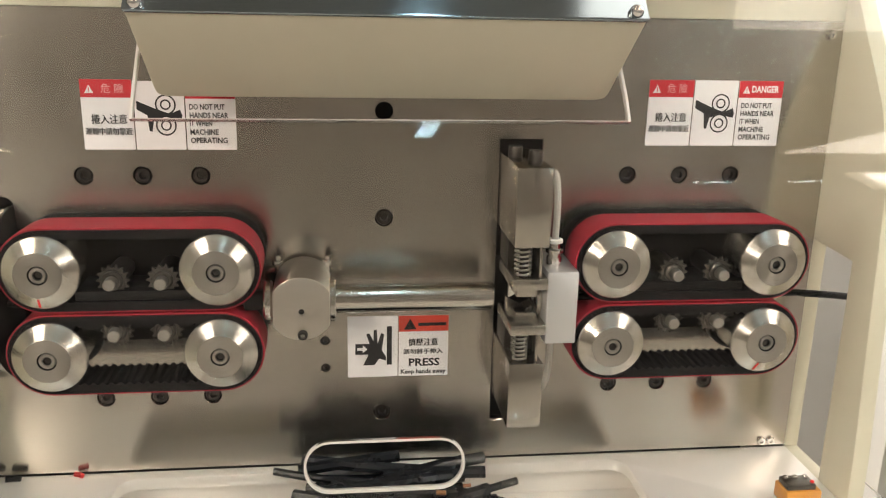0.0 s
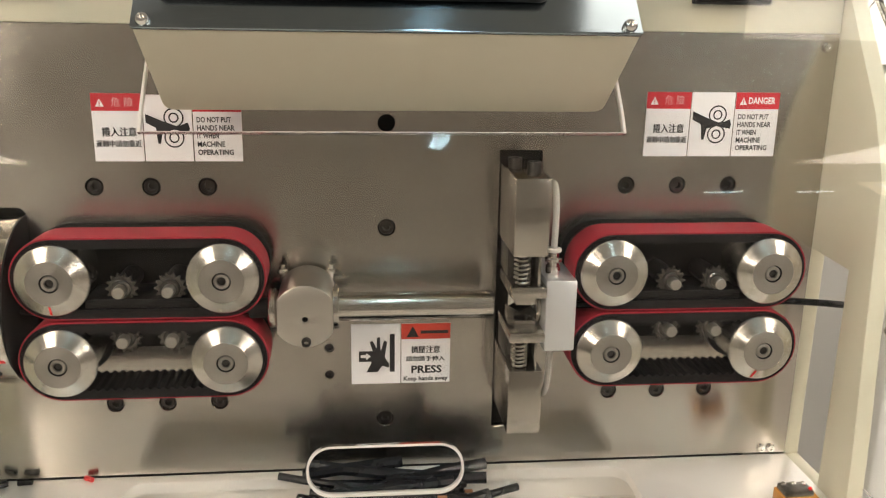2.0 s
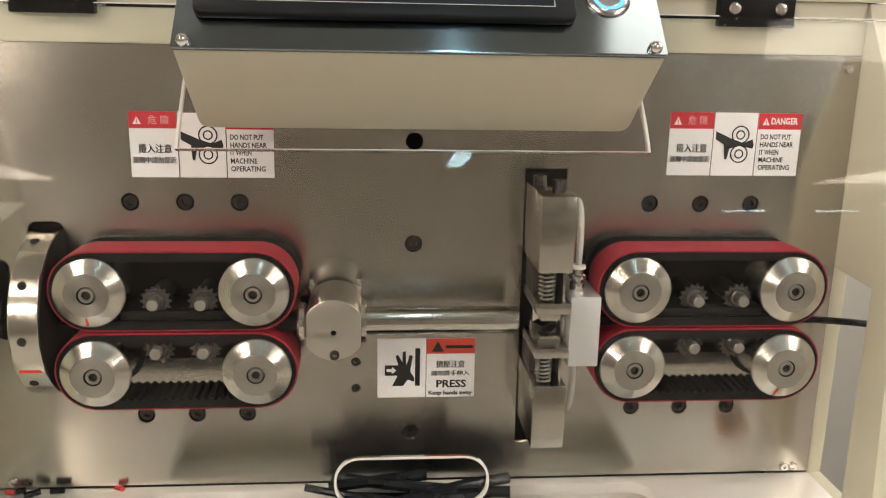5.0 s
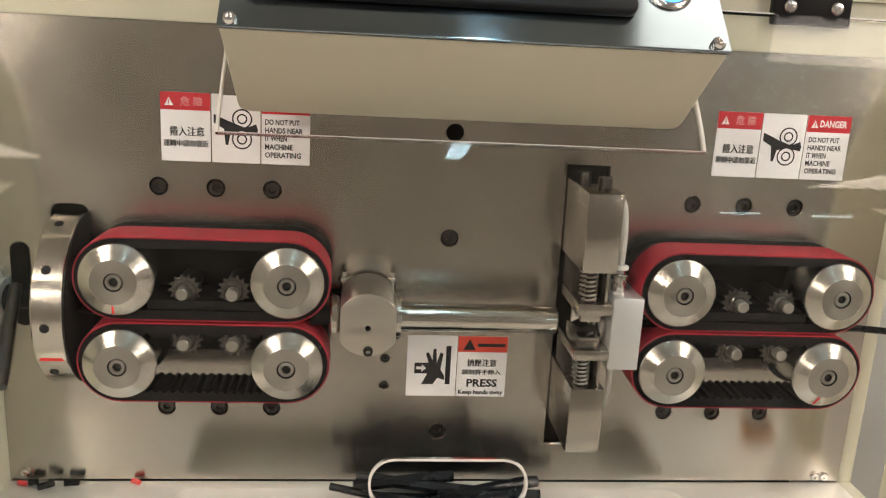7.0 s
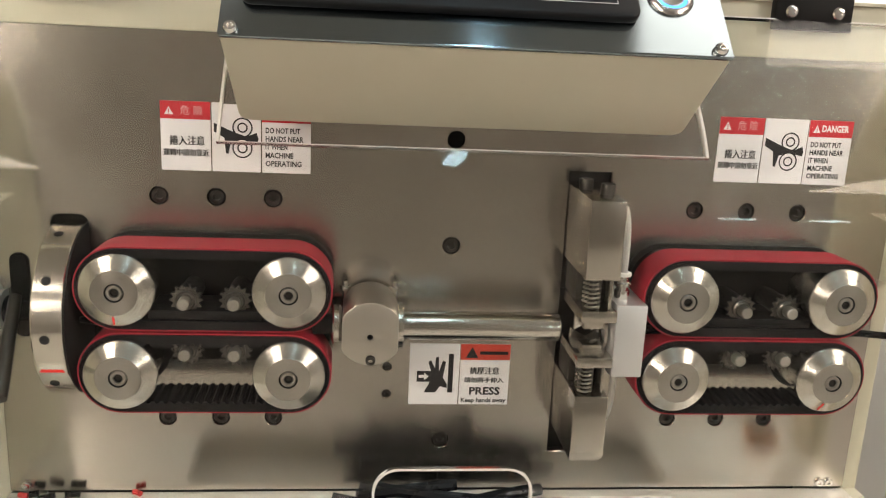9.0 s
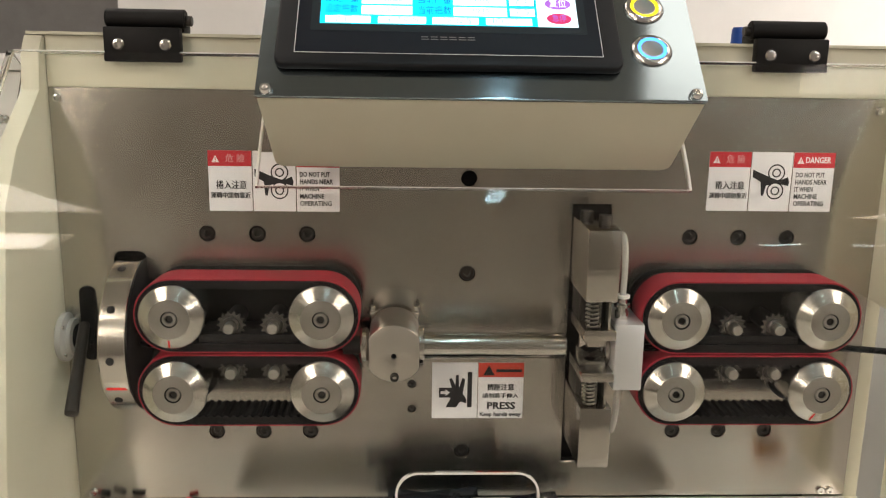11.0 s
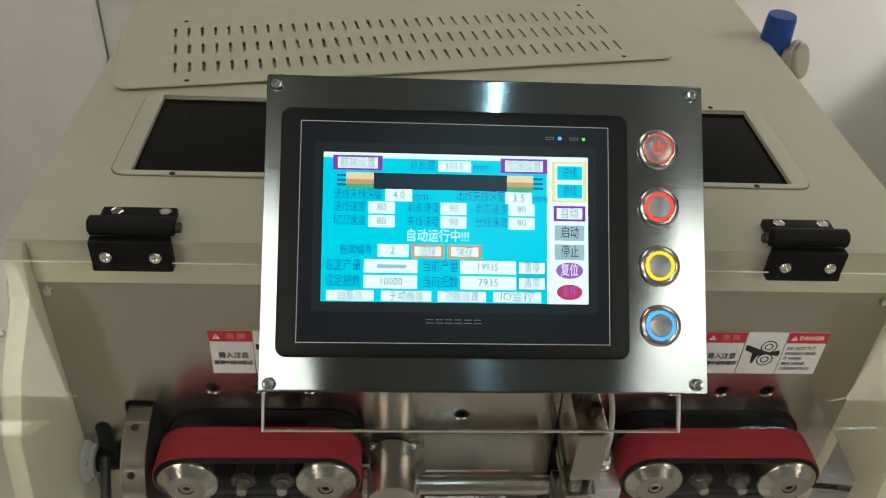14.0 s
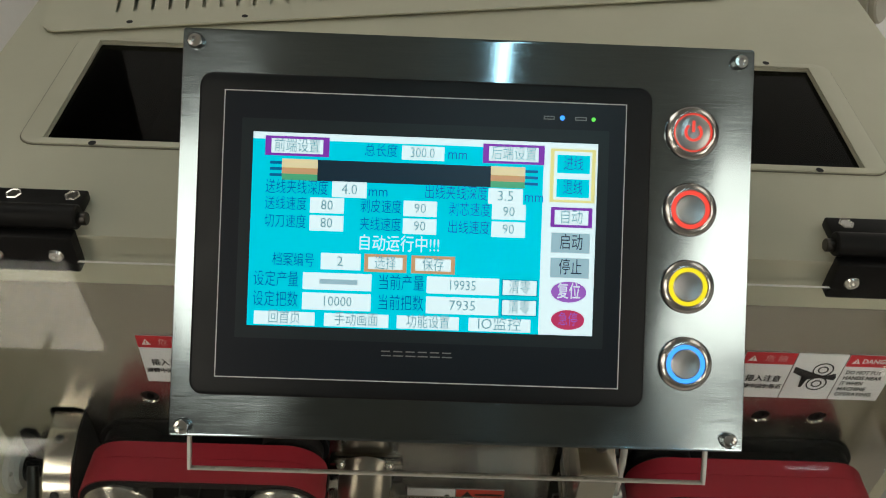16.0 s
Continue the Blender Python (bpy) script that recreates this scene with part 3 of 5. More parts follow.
        part("socket", lathe([(0.00262, 0.0514), (0.0022, 0.0500), (0, 0.0498)], (x, 0, zc), (0, -1, 0), 6), DARK_STEEL, roll)
        part("recess", lathe([(0.0055, 0.05245), (0.0054, 0.05248), (0.0051, 0.0510), (0.0047, 0.0505)], (x, 0, zc), (0, -1, 0), 24), SHADE_BLACK, roll)
    zs = zc - 0.0068 if upper else zc + 0.0135
    for k in (0.385, 0.675):
        x = x0 + (x1 - x0) * k
        teeth = []
        for i in range(14):
            for da, rr in ((-0.34, 0.0076), (-0.08, 0.0094), (0.08, 0.0094), (0.34, 0.0076)):
                a = 2 * math.pi * (i + da) / 14
                teeth.append((x + rr * math.cos(a), zs + rr * math.sin(a)))
        s = part("sprocket", sheet([teeth], 0.0395, 0.0412, FRONT, 0.0002), SPROCKET, t, "small toothed steel sprocket")
        part("collar", lathe([(0, 0.0440), (0.0048, 0.0440), (0.0058, 0.0430), (0.0058, 0.0413)], (x, 0, zs), (0, -1, 0), 20), SPROCKET, s)
        part("shaft_end", lathe([(0, 0.0510), (0.0030, 0.0510), (0.0036, 0.0503), (0.0036, 0.0441)], (x, 0, zs), (0, -1, 0), 16), TURNED_FACE, s)
        part("shaft", lathe([(0.0062, 0.0384), (0.0062, 0.003)], (x, 0, zs), (0, -1, 0), 20), BLACK_METAL, s)
    if upper:
        part("tension_block", sheet([rect(x0 + 0.006, x1 - 0.006, zc - 0.0165, zc + 0.012, 0.003)], 0.003, 0.012, FRONT, 0.0008), BLACK_METAL, t)
    else:
        part("tension_block", sheet([rect(x0 + 0.006, x1 - 0.006, zc - 0.004, zc + 0.0165, 0.003)], 0.003, 0.012, FRONT, 0.0008), BLACK_METAL, t)
    part("guide_rail", box(x0 + 0.016, x1 - 0.016, -0.0435 if upper else -0.037, -0.013, zc - 0.0180 if upper else zc + 0.0125, zc - 0.0125 if upper else zc + 0.0180, 0.0004), BLACK_METAL, t)
    part("backing_plate", sheet([stadium(x0, x1, zc, 0.0238, 16) if upper else rect(x0 + 0.004, x1 - 0.004, zc - 0.005, zc + 0.0235, 0.004)], 0.0006, 0.0028, FRONT, 0.0005), BLACK_METAL, t)
    for x in (x0, x1):
        part("bearing", lathe([(0.0205, 0.0029), (0.0205, 0.010), (0.019, 0.0115), (0.017, 0.012)], (x, 0, zc), (0, -1, 0), 40), BLACK_METAL, t)


for rolls in (LEFT_ROLL, RIGHT_ROLL):
    feed_unit(rolls, ZU, True)
    feed_unit(rolls, ZL, False)


# swivelling guide tube between the belts
def guide_arm():
    t = thing("swivel_guide", (-0.0515, 0, LINE_Z), "polished steel swivel block with a horizontal guide tube", "guide tube")
    cx, cz, r = -0.0505, 1.0575, 0.0195
    ring = []
    for i in range(48):
        a = 2 * math.pi * i / 48
        ring.append((cx + max(-0.0165, min(0.0165, r * math.cos(a))), cz + r * math.sin(a)))
    hub = part("hub", sheet([ring, disc(cx, cz - 0.002, 0.0018, 12)], 0.004, 0.0480, FRONT, 0.0008), HUB, t)
    part("hole", lathe([(0.0019, 0.0475), (0.0015, 0.0440), (0, 0.0440)], (cx, 0, cz - 0.002), (0, -1, 0), 12), SHADE_BLACK, hub)
    socket_screw("grub_screw", (cx + 0.0005, -0.044, cz - 0.0155), (0, -1, -0.15), 0.0034, hub, DARK_STEEL, 0.006)
    part("flange", lathe([(0.0100, 0.0), (0.0135, 0.0006), (0.0138, 0.0010), (0.0138, 0.0038), (0.0134, 0.0043), (0.0092, 0.0045)], (-0.0348, -0.030, LINE_Z + 0.0015), (1, 0, 0), 36), TURNED, t)
    tube = [(0.0060, 0.0), (0.0060, 0.1000), (0.0074, 0.1003), (0.0086, 0.0995), (0.0088, 0.0985), (0.0088, 0.0)]
    part("tube", lathe(tube, (-0.0345, -0.030, LINE_Z + 0.0015), (1, 0, 0), 36), TURNED, t, "polished steel guide tube")
    part("inlet", lathe([(0.0050, 0.006), (0.0095, 0.006), (0.0115, 0.0052), (0.0120, 0.0045), (0.0120, 0.0015), (0.0100, 0.0)], (-0.0675, -0.030, LINE_Z + 0.0015), (-1, 0, 0), 30), TURNED, t)
    part("bushing", lathe([(0.0035, 0.0), (0.0062, 0.0), (0.0062, 0.011), (0.0045, 0.0115), (0.0035, 0.0115)], (-0.0735, -0.030, LINE_Z + 0.0015), (-1, 0, 0), 20), BLACK_METAL, t)
    for x in (cx - 0.0155, cx + 0.0155):
        part("stud", rod((x, -0.010, cz + 0.0100), (x, -0.010, cz + 0.0215), 0.0020, 10), CHROME, t)
        part("nut", sheet([disc(x, -0.010, 0.0034, 6)], cz + 0.0155, cz + 0.0185, UP, 0.0003), CHROME, t)
    part("base_flange", sheet([rect(cx - 0.024, cx + 0.024, cz - 0.012, cz + 0.012, 0.004)], 0.0006, 0.0045, FRONT, 0.0006), GROUND, t)


guide_arm()


SPRING = plain("spring_steel", (0.30, 0.28, 0.25), 0.30, 1.0)


# knife unit: upper and lower holder with springs and blades
def spring(x, y, z0, z1, r, wire, turns):
    n = turns * 12
    return sweep([(x + r * math.cos(2 * math.pi * i / 12), y + r * math.sin(2 * math.pi * i / 12), z0 + (z1 - z0) * i / n) for i in range(n + 1)], wire, 6)


def knife_holder(upper):
    label = "upper" if upper else "lower"
    t = thing("knife_holder", (0.078, -0.02, LINE_Z), "ground steel %s knife holder block with two springs" % label, "knife holder", "knife holders")
    s = 1 if upper else -1
    z = lambda d: LINE_Z + s * d
    lo, hi = sorted((z(0.0390), z(0.0860))) if upper else sorted((z(0.0340), z(0.0765)))
    part("block", box(0.0728, 0.0938, -0.0550, 0.040, lo, hi, 0.0007), GROUND, t)
    lo, hi = sorted((z(0.0125), z(0.0195))) if upper else sorted((z(0.0095), z(0.0160)))
    part("blade_clamp", box(0.0728, 0.0945, -0.0540, -0.010, lo, hi, 0.0006), GROUND, t)
    lo, hi = (z(0.0195), z(0.0390)) if upper else (z(0.0340), z(0.0160))
    for x, y in ((0.0805, -0.0475), (0.0815, -0.0365)):
        part("spring", spring(x, y, lo, hi, 0.0041, 0.0007, 7), SPRING, t)
        part("guide_pin", rod((x, y, lo), (x, y, hi), 0.0028, 14), DARK_STEEL, t)
    part("guide_post", box(0.0742, 0.0925, -0.030, -0.004, lo, hi, 0.0005), DARK_STEEL, t)
    part("guide_plate", box(0.0888, 0.0906, -0.0520, -0.034, lo, hi, 0.0004), GROUND, t)
    # v-shaped blade between the clamps
    top = z(0.0125) if upper else z(0.0095)
    zz = [(0.0750, top), (0.0930, top), (0.0930, z(0.0010)), (0.0840, z(0.0060)), (0.0750, z(0.0010))]
    part("blade", sheet([zz if upper else zz[::-1]], 0.016, 0.0185, FRONT @ Matrix.Translation((0, 0, 0.010 + 0.004 * s))), CHROME, t, "thin bright steel blade")
    part("blade_wedge", box(0.0775, 0.0905, -0.044, -0.032, *sorted((top, z(0.0050))), 0.0006), GROUND, t)
    for yy, q in ((-0.040, 0.006), (-0.030, 0.009)):
        part("dowel", rod((0.0727, yy, z(0.0390 if upper else 0.0340) + s * q), (0.0722, yy, z(0.0390 if upper else 0.0340) + s * q), 0.0010, 10), CHROME, t)
    if upper:
        for x, y in ((0.0785, -0.018), (0.0875, -0.034)):
            part("cap_screw", lathe([(0, 0.004), (0.002, 0.004), (0.0022, 0.0062), (0.0040, 0.0064), (0.0043, 0.0058), (0.0043, 0.0)], (x, y, z(0.0860)), (0, 0, 1), 18), DARK_STEEL, t)
        part("set_plate", box(0.0940, 0.0965, -0.044, -0.008, LINE_Z + 0.046, LINE_Z + 0.052, 0.0005), GROUND, t)
    else:
        part("cap_screw", lathe([(0, 0.004), (0.0040, 0.0036), (0.0043, 0.003), (0.0043, 0.0)], (0.0815, -0.038, z(0.0765)), (0, 0, -1), 18), DARK_STEEL, t)


knife_holder(True)
knife_holder(False)


# air-blow block beside the knives
def blow_block():
    t = thing("air_nozzle_block", (0.103, -0.03, LINE_Z), "satin aluminium air nozzle block with clear hoses", "nozzle block")
    part("block", box(0.0945, 0.1135, -0.052, -0.001, 1.0335, 1.0790, 0.0010), ALU, t)
    part("ring", lathe([(0.0060, 0.0), (0.0105, 0.0), (0.0110, 0.0006), (0.0110, 0.0030)], (0.0940, -0.032, LINE_Z), (-1, 0, 0), 28), GROUND, t)
    f = part("air_fitting", lathe([(0, 0), (0.0046, 0), (0.0046, 0.0050), (0.0036, 0.0056), (0.0036, 0.0072), (0.0054, 0.0080), (0.0054, 0.0098), (0.0034, 0.0106), (0.0030, 0.0140), (0, 0.0140)], (0.1015, -0.036, 1.0790), (0, 0, 1), 22), CHROME, t, "chrome push-in air fitting")
    part("collet", lathe([(0.0038, 0.0), (0.0048, 0.0004), (0.0048, 0.0022), (0.003, 0.0028)], (0.1015, -0.036, 1.0928), (0, 0, 1), 20), ACRYLIC_EDGE, f)
    part("air_hose", sweep(bezier((0.1015, -0.036, 1.094), (0.1030, -0.036, 1.128), (0.1040, -0.022, 1.137), (0.1075, 0.004, 1.127), 16), 0.0021, 10), CLEAR_TUBE, t, "clear plastic air hose")
    part("air_fitting", lathe([(0, 0), (0.0042, 0), (0.0042, 0.0034), (0.0030, 0.0042), (0, 0.0042)], (0.1035, -0.030, 1.0335), (0, 0, -1), 20), CHROME, t)
    part("air_hose", sweep(bezier((0.1035, -0.030, 1.0295), (0.1045, -0.030, 1.000), (0.1035, -0.018, 0.983), (0.1060, 0.003, 0.984), 16), 0.0021, 10), CLEAR_TUBE, t)


blow_block()


# straightening disc that stands through the slot on the inlet side
def slotted_disc():
    t = thing("guide_disc", (-0.2335, -0.015, LINE_Z), "polished steel disc with drilled rim in the plate slot", "disc")
    c = (-0.2402, 0.0015, LINE_Z)
    rim = part("rim", lathe([(0.012, 0.0), (0.0525, 0.0), (0.0535, 0.0010), (0.0535, 0.0170), (0.0525, 0.0180), (0.012, 0.0180)], c, (1, 0, 0), 72), TURNED, t)
    part("back_flange", lathe([(0.010, 0.0), (0.0532, 0.0), (0.0535, 0.0003), (0.0535, 0.0008), (0.0530, 0.0010), (0.010, 0.0010)], (c[0] + 0.0181, c[1], c[2]), (1, 0, 0), 72), BLACK_METAL, t, "black disc face")
    for a in (-75, -39, -3, 33, 69):
        d = Vector((0, -math.cos(radians(a)), math.sin(radians(a))))
        part("drilled_hole", lathe([(0.0027, 0.0004), (0.0023, 0.0004), (0.0018, 0.0001), (0, 0.0001)], Vector((c[0] + 0.0078, c[1], c[2])) + 0.0534 * d, d, 14), SHADE_BLACK, rim)
    # Same painted laser light, laid across the rim.
    d = Vector((0, -math.cos(radians(-26)), math.sin(radians(-26))))
    side = Vector((0, d.z, -d.y))
    p = Vector((c[0] + 0.009, c[1], c[2])) + 0.0536 * d
    mark = bmesh.new()
    q = [mark.verts.new(p + a * Vector((1, 0, 0)) + b * side) for a, b in ((-0.007, -0.0012), (0.007, -0.0012), (0.006, 0.0012), (-0.006, 0.0012))]
    mark.faces.new(q)
    part("red_light_paint", mark, RED_LIGHT_PAINT, rim, "laser line painted red on the rim", False)


slotted_disc()


# clamping lever and inlet bushing
def clamp_lever():
    t = thing("clamp_lever", (-0.2625, 0.0, 1.06), "black clamping lever standing out of a slot", "lever")
    part("handle", lathe([(0, 0), (0.0032, 0), (0.0036, 0.002), (0.0044, 0.066), (0.0042, 0.0685), (0, 0.0690)], (-0.2615, -0.012, 1.066), (0.0075, -0.053, -0.043), 16), DARK_STEEL, t)
    part("hub", sheet([rect(-0.2675, -0.2575, 1.037, 1.089, 0.0048)], -0.006, 0.0022, FRONT, 0.0008), BLACK_METAL, t)


clamp_lever()


def inlet_bushing():
    t = thing("inlet_bushing", (-0.279, -0.030, LINE_Z), "clear plastic inlet bushing with a black sleeve", "bushing")
    part("flange", lathe([(0.007, 0.0), (0.0165, 0.0), (0.0170, 0.0006), (0.0170, 0.0040), (0.0150, 0.0052), (0.0130, 0.0060), (0.0130, 0.0090), (0.007, 0.0092)], (-0.2788, -0.006, LINE_Z - 0.001), (1, 0, 0), 32), CLEAR_TUBE, t)
    part("sleeve", lathe([(0.003, 0.0), (0.0085, 0.0), (0.0092, 0.0006), (0.0092, 0.0050), (0.0060, 0.0062), (0.0052, 0.0260), (0.003, 0.0262)], (-0.2695, -0.006, LINE_Z - 0.001), (1, 0, 0), 28), BLACK_RUBBER, t)
    for a in (40, 140, 220, 320):
        socket_screw("screw", (-0.2745, -0.006 + 0.0148 * math.cos(radians(a)), LINE_Z - 0.001 + 0.0148 * math.sin(radians(a))), (1, 0, 0), 0.0016, t, CHROME, 0.0015)


inlet_bushing()

# the cable being worked
cable = thing("work_cable", (-0.2, -0.03, LINE_Z), "thin black cable running through the feed belts", "cable")
part("sheath", sweep([(-0.31, -0.006, LINE_Z - 0.001), (-0.26, -0.007, LINE_Z - 0.001), (-0.235, -0.020, LINE_Z), (-0.20, -0.030, LINE_Z), (-0.08, -0.030, LINE_Z), (-0.03, -0.030, LINE_Z + 0.001)], 0.0022, 10), CABLE, cable)
out = thing("cable_end", (0.27, -0.03, LINE_Z), "short black cable end leaving the belts", "cable")
part("sheath", sweep([(0.115, -0.030, LINE_Z), (0.22, -0.030, LINE_Z), (0.262, -0.030, LINE_Z), (0.285, -0.031, LINE_Z - 0.0015), (0.312, -0.033, LINE_Z - 0.004)], 0.0023, 10), CABLE, out)

# ---- warning labels ----
INK_PINK = plain("pale_pink_ink", (0.72, 0.42, 0.42), 0.5)
SKIN = FRONT @ Matrix.Translation((0, 0, 0.0006))


def ink(parent, bm, material=INK, name="print"):
    return part(name, bm, material, parent, "", False)


def heavy(parent, body, size, x, y, m, width, material=INK):
    """Heavy print: the same strokes twice, a hair apart."""
    for k in (-1, 1):
        ink(parent, lettering(body, size, x + k * 0.00016, y, m, 0.00023 + 0.00004 * k, width=width - 0.0003), material)


def triangle(x, z, s, parent, material, dot=None):
    ink(parent, sheet([[(x - s, z - s * 0.85), (x + s, z - s * 0.85), (x, z + s * 0.95)]], 0.00062, 0.0007, FRONT), material, "warning_triangle")
    if dot:
        ink(parent, sheet([rect(x - s * 0.1, x + s * 0.1, z - s * 0.35, z + s * 0.45)], 0.00072, 0.0008, FRONT), dot, "mark")
        ink(parent, sheet([rect(x - s * 0.1, x + s * 0.1, z - s * 0.7, z - s * 0.5)], 0.00072, 0.0008, FRONT), dot, "mark")


def roller_label(x0, z0, tilt):
    w, h = 0.0880, 0.0405
    t = thing("warning_label", (x0 + w / 2, 0, z0), "white and red roller danger label on the steel plate", "label", "warning labels")
    c = w / 3
    x1, x2, x3 = x0 + c, x0 + 2 * c, x0 + w
    g = 0.00035
    zr = z0 + h - 0.0100
    for a, b in ((x0, x1 - g), (x1 + g, x2 - g), (x2 + g, x3)):
        part("sticker", sheet([rect(a, b, z0, z0 + h, 0.0006)], 0.0002, 0.0005, FRONT), LABEL_WHITE, t, "", False)
    for a, b in ((x0, x1 - g), (x2 + g, x3)):
        part("red_band", sheet([rect(a, b, zr, z0 + h)], 0.00052, 0.0006, FRONT), LABEL_RED, t, "", False)
    m = FRONT @ Matrix.Translation((0, 0, 0.0006))
    triangle(x0 + 0.0050, zr + 0.0047, 0.0026, t, INK_WHITE, LABEL_RED)
    ink(t, lettering("危 險", 0.0058, x0 + c * 0.62, zr + 0.0048, m), INK_PINK)
    heavy(t, "捲入注意", 0.0062, x0 + c * 0.52, z0 + 0.0175, m, 0.0205)
    heavy(t, "運轉中請勿靠近", 0.0045, x0 + c * 0.50, z0 + 0.0105, m, 0.0268)
    triangle(x2 + 0.0052, zr + 0.0047, 0.0024, t, INK_WHITE, LABEL_RED)
    ink(t, lettering("DANGER", 0.0052, x2 + c * 0.60, zr + 0.0049, m, bold=0.032, width=0.0180), INK_WHITE)
    lines = ("DO NOT PUT", "HANDS NEAR", "IT WHEN", "MACHINE", "OPERATING")
    widths = (0.0205, 0.0225, 0.0130, 0.0165, 0.0215)
    for i, (s, q) in enumerate(zip(lines, widths)):
        ink(t, lettering(s, 0.0046, x2 + 0.0025 + q / 2, z0 + 0.0255 - 0.0050 * i, m, bold=0.022, width=q))
    # pictogram: two rollers and a dark wedge drawn in between them
    px = x1 + c * 0.62
    for dz in (0.0268, 0.0144):
        z = z0 + dz
        for r0, r1 in ((0.0060, 0.0051), (0.0031, 0.0022)):
            ink(t, sheet([disc(px, z, r0, 28), disc(px, z, r1, 28)], 0.00062, 0.0007, FRONT))
    wedge = [(x1 + 0.0016, z0 + 0.0290), (x1 + 0.0016, z0 + 0.0238), (x1 + 0.0075, z0 + 0.0205), (x1 + 0.0085, z0 + 0.0110), (x1 + 0.0100, z0 + 0.0108),
             (x1 + 0.0115, z0 + 0.0180), (x1 + 0.0178, z0 + 0.0196), (x1 + 0.0270, z0 + 0.0180), (x1 + 0.0276, z0 + 0.0205), (x1 + 0.0265, z0 + 0.0240), (x1 + 0.0205, z0 + 0.0215), (x1 + 0.0120, z0 + 0.0245)]
    ink(t, sheet([wedge[::-1]], 0.00072, 0.0008, FRONT))


roller_label(-0.1765, 1.1430, 0)
roller_label(0.1655, 1.1462, 0)


def press_label():
    x0, x1, z0, z1 = -0.0235, 0.0425, 0.9920, 1.0345
    xm = 0.0095
    t = thing("warning_label", (0.0095, 0, z0), "white and orange crushing hazard label on the steel plate", "label", "warning labels")
    part("sticker", sheet([rect(x0, xm - 0.0003, z0, z1, 0.0006)], 0.0002, 0.0005, FRONT), LABEL_WHITE, t, "", False)
    part("sticker", sheet([rect(xm + 0.0003, x1, z0, z1, 0.0006)], 0.0002, 0.0005, FRONT), LABEL_WHITE, t, "", False)
    part("orange_band", sheet([rect(xm + 0.0003, x1, z1 - 0.0110, z1)], 0.00052, 0.0006, FRONT), LABEL_ORANGE, t, "", False)
    triangle(xm + 0.0078, z1 - 0.0060, 0.0042, t, INK)
    ink(t, sheet([rect(xm + 0.0130, x1 - 0.0015, z1 - 0.0072, z1 - 0.0050)], 0.00062, 0.0007, FRONT))
    m = FRONT @ Matrix.Translation((0, 0, 0.0006))
    cx = (xm + x1) / 2
    heavy(t, "擠壓注意", 0.0056, cx, z0 + 0.0236, m, 0.0195)
    heavy(t, "請勿將手伸入", 0.0040, cx, z0 + 0.0172, m, 0.0262)
    ink(t, lettering("PRESS", 0.0074, cx + 0.0008, z0 + 0.0095, m, bold=0.030, width=0.0205))
    ink(t, lettering("Keep hands away", 0.0042, cx + 0.0003, z0 + 0.0031, m, bold=0.030, width=0.0300))
    # pictogram: plate, arrow and a dark spread shape pressed against it
    ink(t, sheet([rect(x0 + 0.0255, x0 + 0.0288, z0 + 0.0085, z0 + 0.0355)], 0.00062, 0.0007, FRONT))
    ink(t, sheet([rect(x0 + 0.0050, x0 + 0.0150, z0 + 0.0160, z0 + 0.0235)], 0.00062, 0.0007, FRONT))
    arrow = [(0.0062, 0.0188), (0.0098, 0.0188), (0.0098, 0.0172), (0.0128, 0.0198), (0.0098, 0.0224), (0.0098, 0.0208), (0.0062, 0.0208)]
    ink(t, sheet([[(x0 + a, z0 + b) for a, b in arrow]], 0.00072, 0.0008, FRONT), INK_WHITE)
    spread = [(0.0100, 0.0085), (0.0175, 0.0085), (0.0205, 0.0130), (0.0250, 0.0115), (0.0250, 0.0145), (0.0222, 0.0190), (0.0238, 0.0300), (0.0218, 0.0310), (0.0195, 0.0235),
              (0.0190, 0.0335), (0.0170, 0.0330), (0.0168, 0.0255), (0.0140, 0.0310), (0.0122, 0.0300), (0.0145, 0.0225), (0.0132, 0.0150)]
    ink(t, sheet([[(x0 + a, z0 + b) for a, b in spread]], 0.00072, 0.0008, FRONT))


press_label()


# ---- control box on its slanted face ----
def on_panel(u, v, h=0.0):
    return PANEL @ Vector((u, v, h))


def control_box():
    t = thing("control_box", (0, -0.05, 1.18), "cream control box with a brushed steel panel face", "control box")
    # housing: rounded outline across the width, drawn out along the face
    lines = [(-0.1280, 0.0), (-0.1250, -0.0595), (-0.1244, -0.0625), (-0.1228, -0.0644), (-0.1205, -0.0654), (-0.1175, -0.0658),
             (0.1170, -0.0658), (0.1200, -0.0654), (0.1223, -0.0644), (0.1241, -0.0625), (0.1248, -0.0595), (0.1286, 0.0)]
    along = PANEL @ Matrix(((1, 0, 0, 0), (0, 0, 1, 0), (0, 1, 0, 0), (0, 0, 0, 1)))
    part("housing", sheet([lines], -0.0035, 0.1725, along, 0.0012, 2), CREAM_BOX, t)
    part("bracket", box(-0.09, 0.09, -0.02, -0.0012, 1.205, 1.25, 0.002), CREAM, t)
    part("face_panel", sheet([rect(-0.1287, 0.1293, -0.0048, 0.1778, 0.0015)], 0.0002, 0.0022, PANEL, 0.0004), STEEL_PANEL, t, "brushed steel panel face")
    for u, v in ((-0.1230, 0.1717), (0.1227, 0.1718), (-0.1227, -0.0003), (0.1229, 0.0005)):
        socket_screw("screw", on_panel(u, v, 0.0022), PANEL_N, 0.0036, t, CHROME, 0.0026)
    return t


control = control_box()


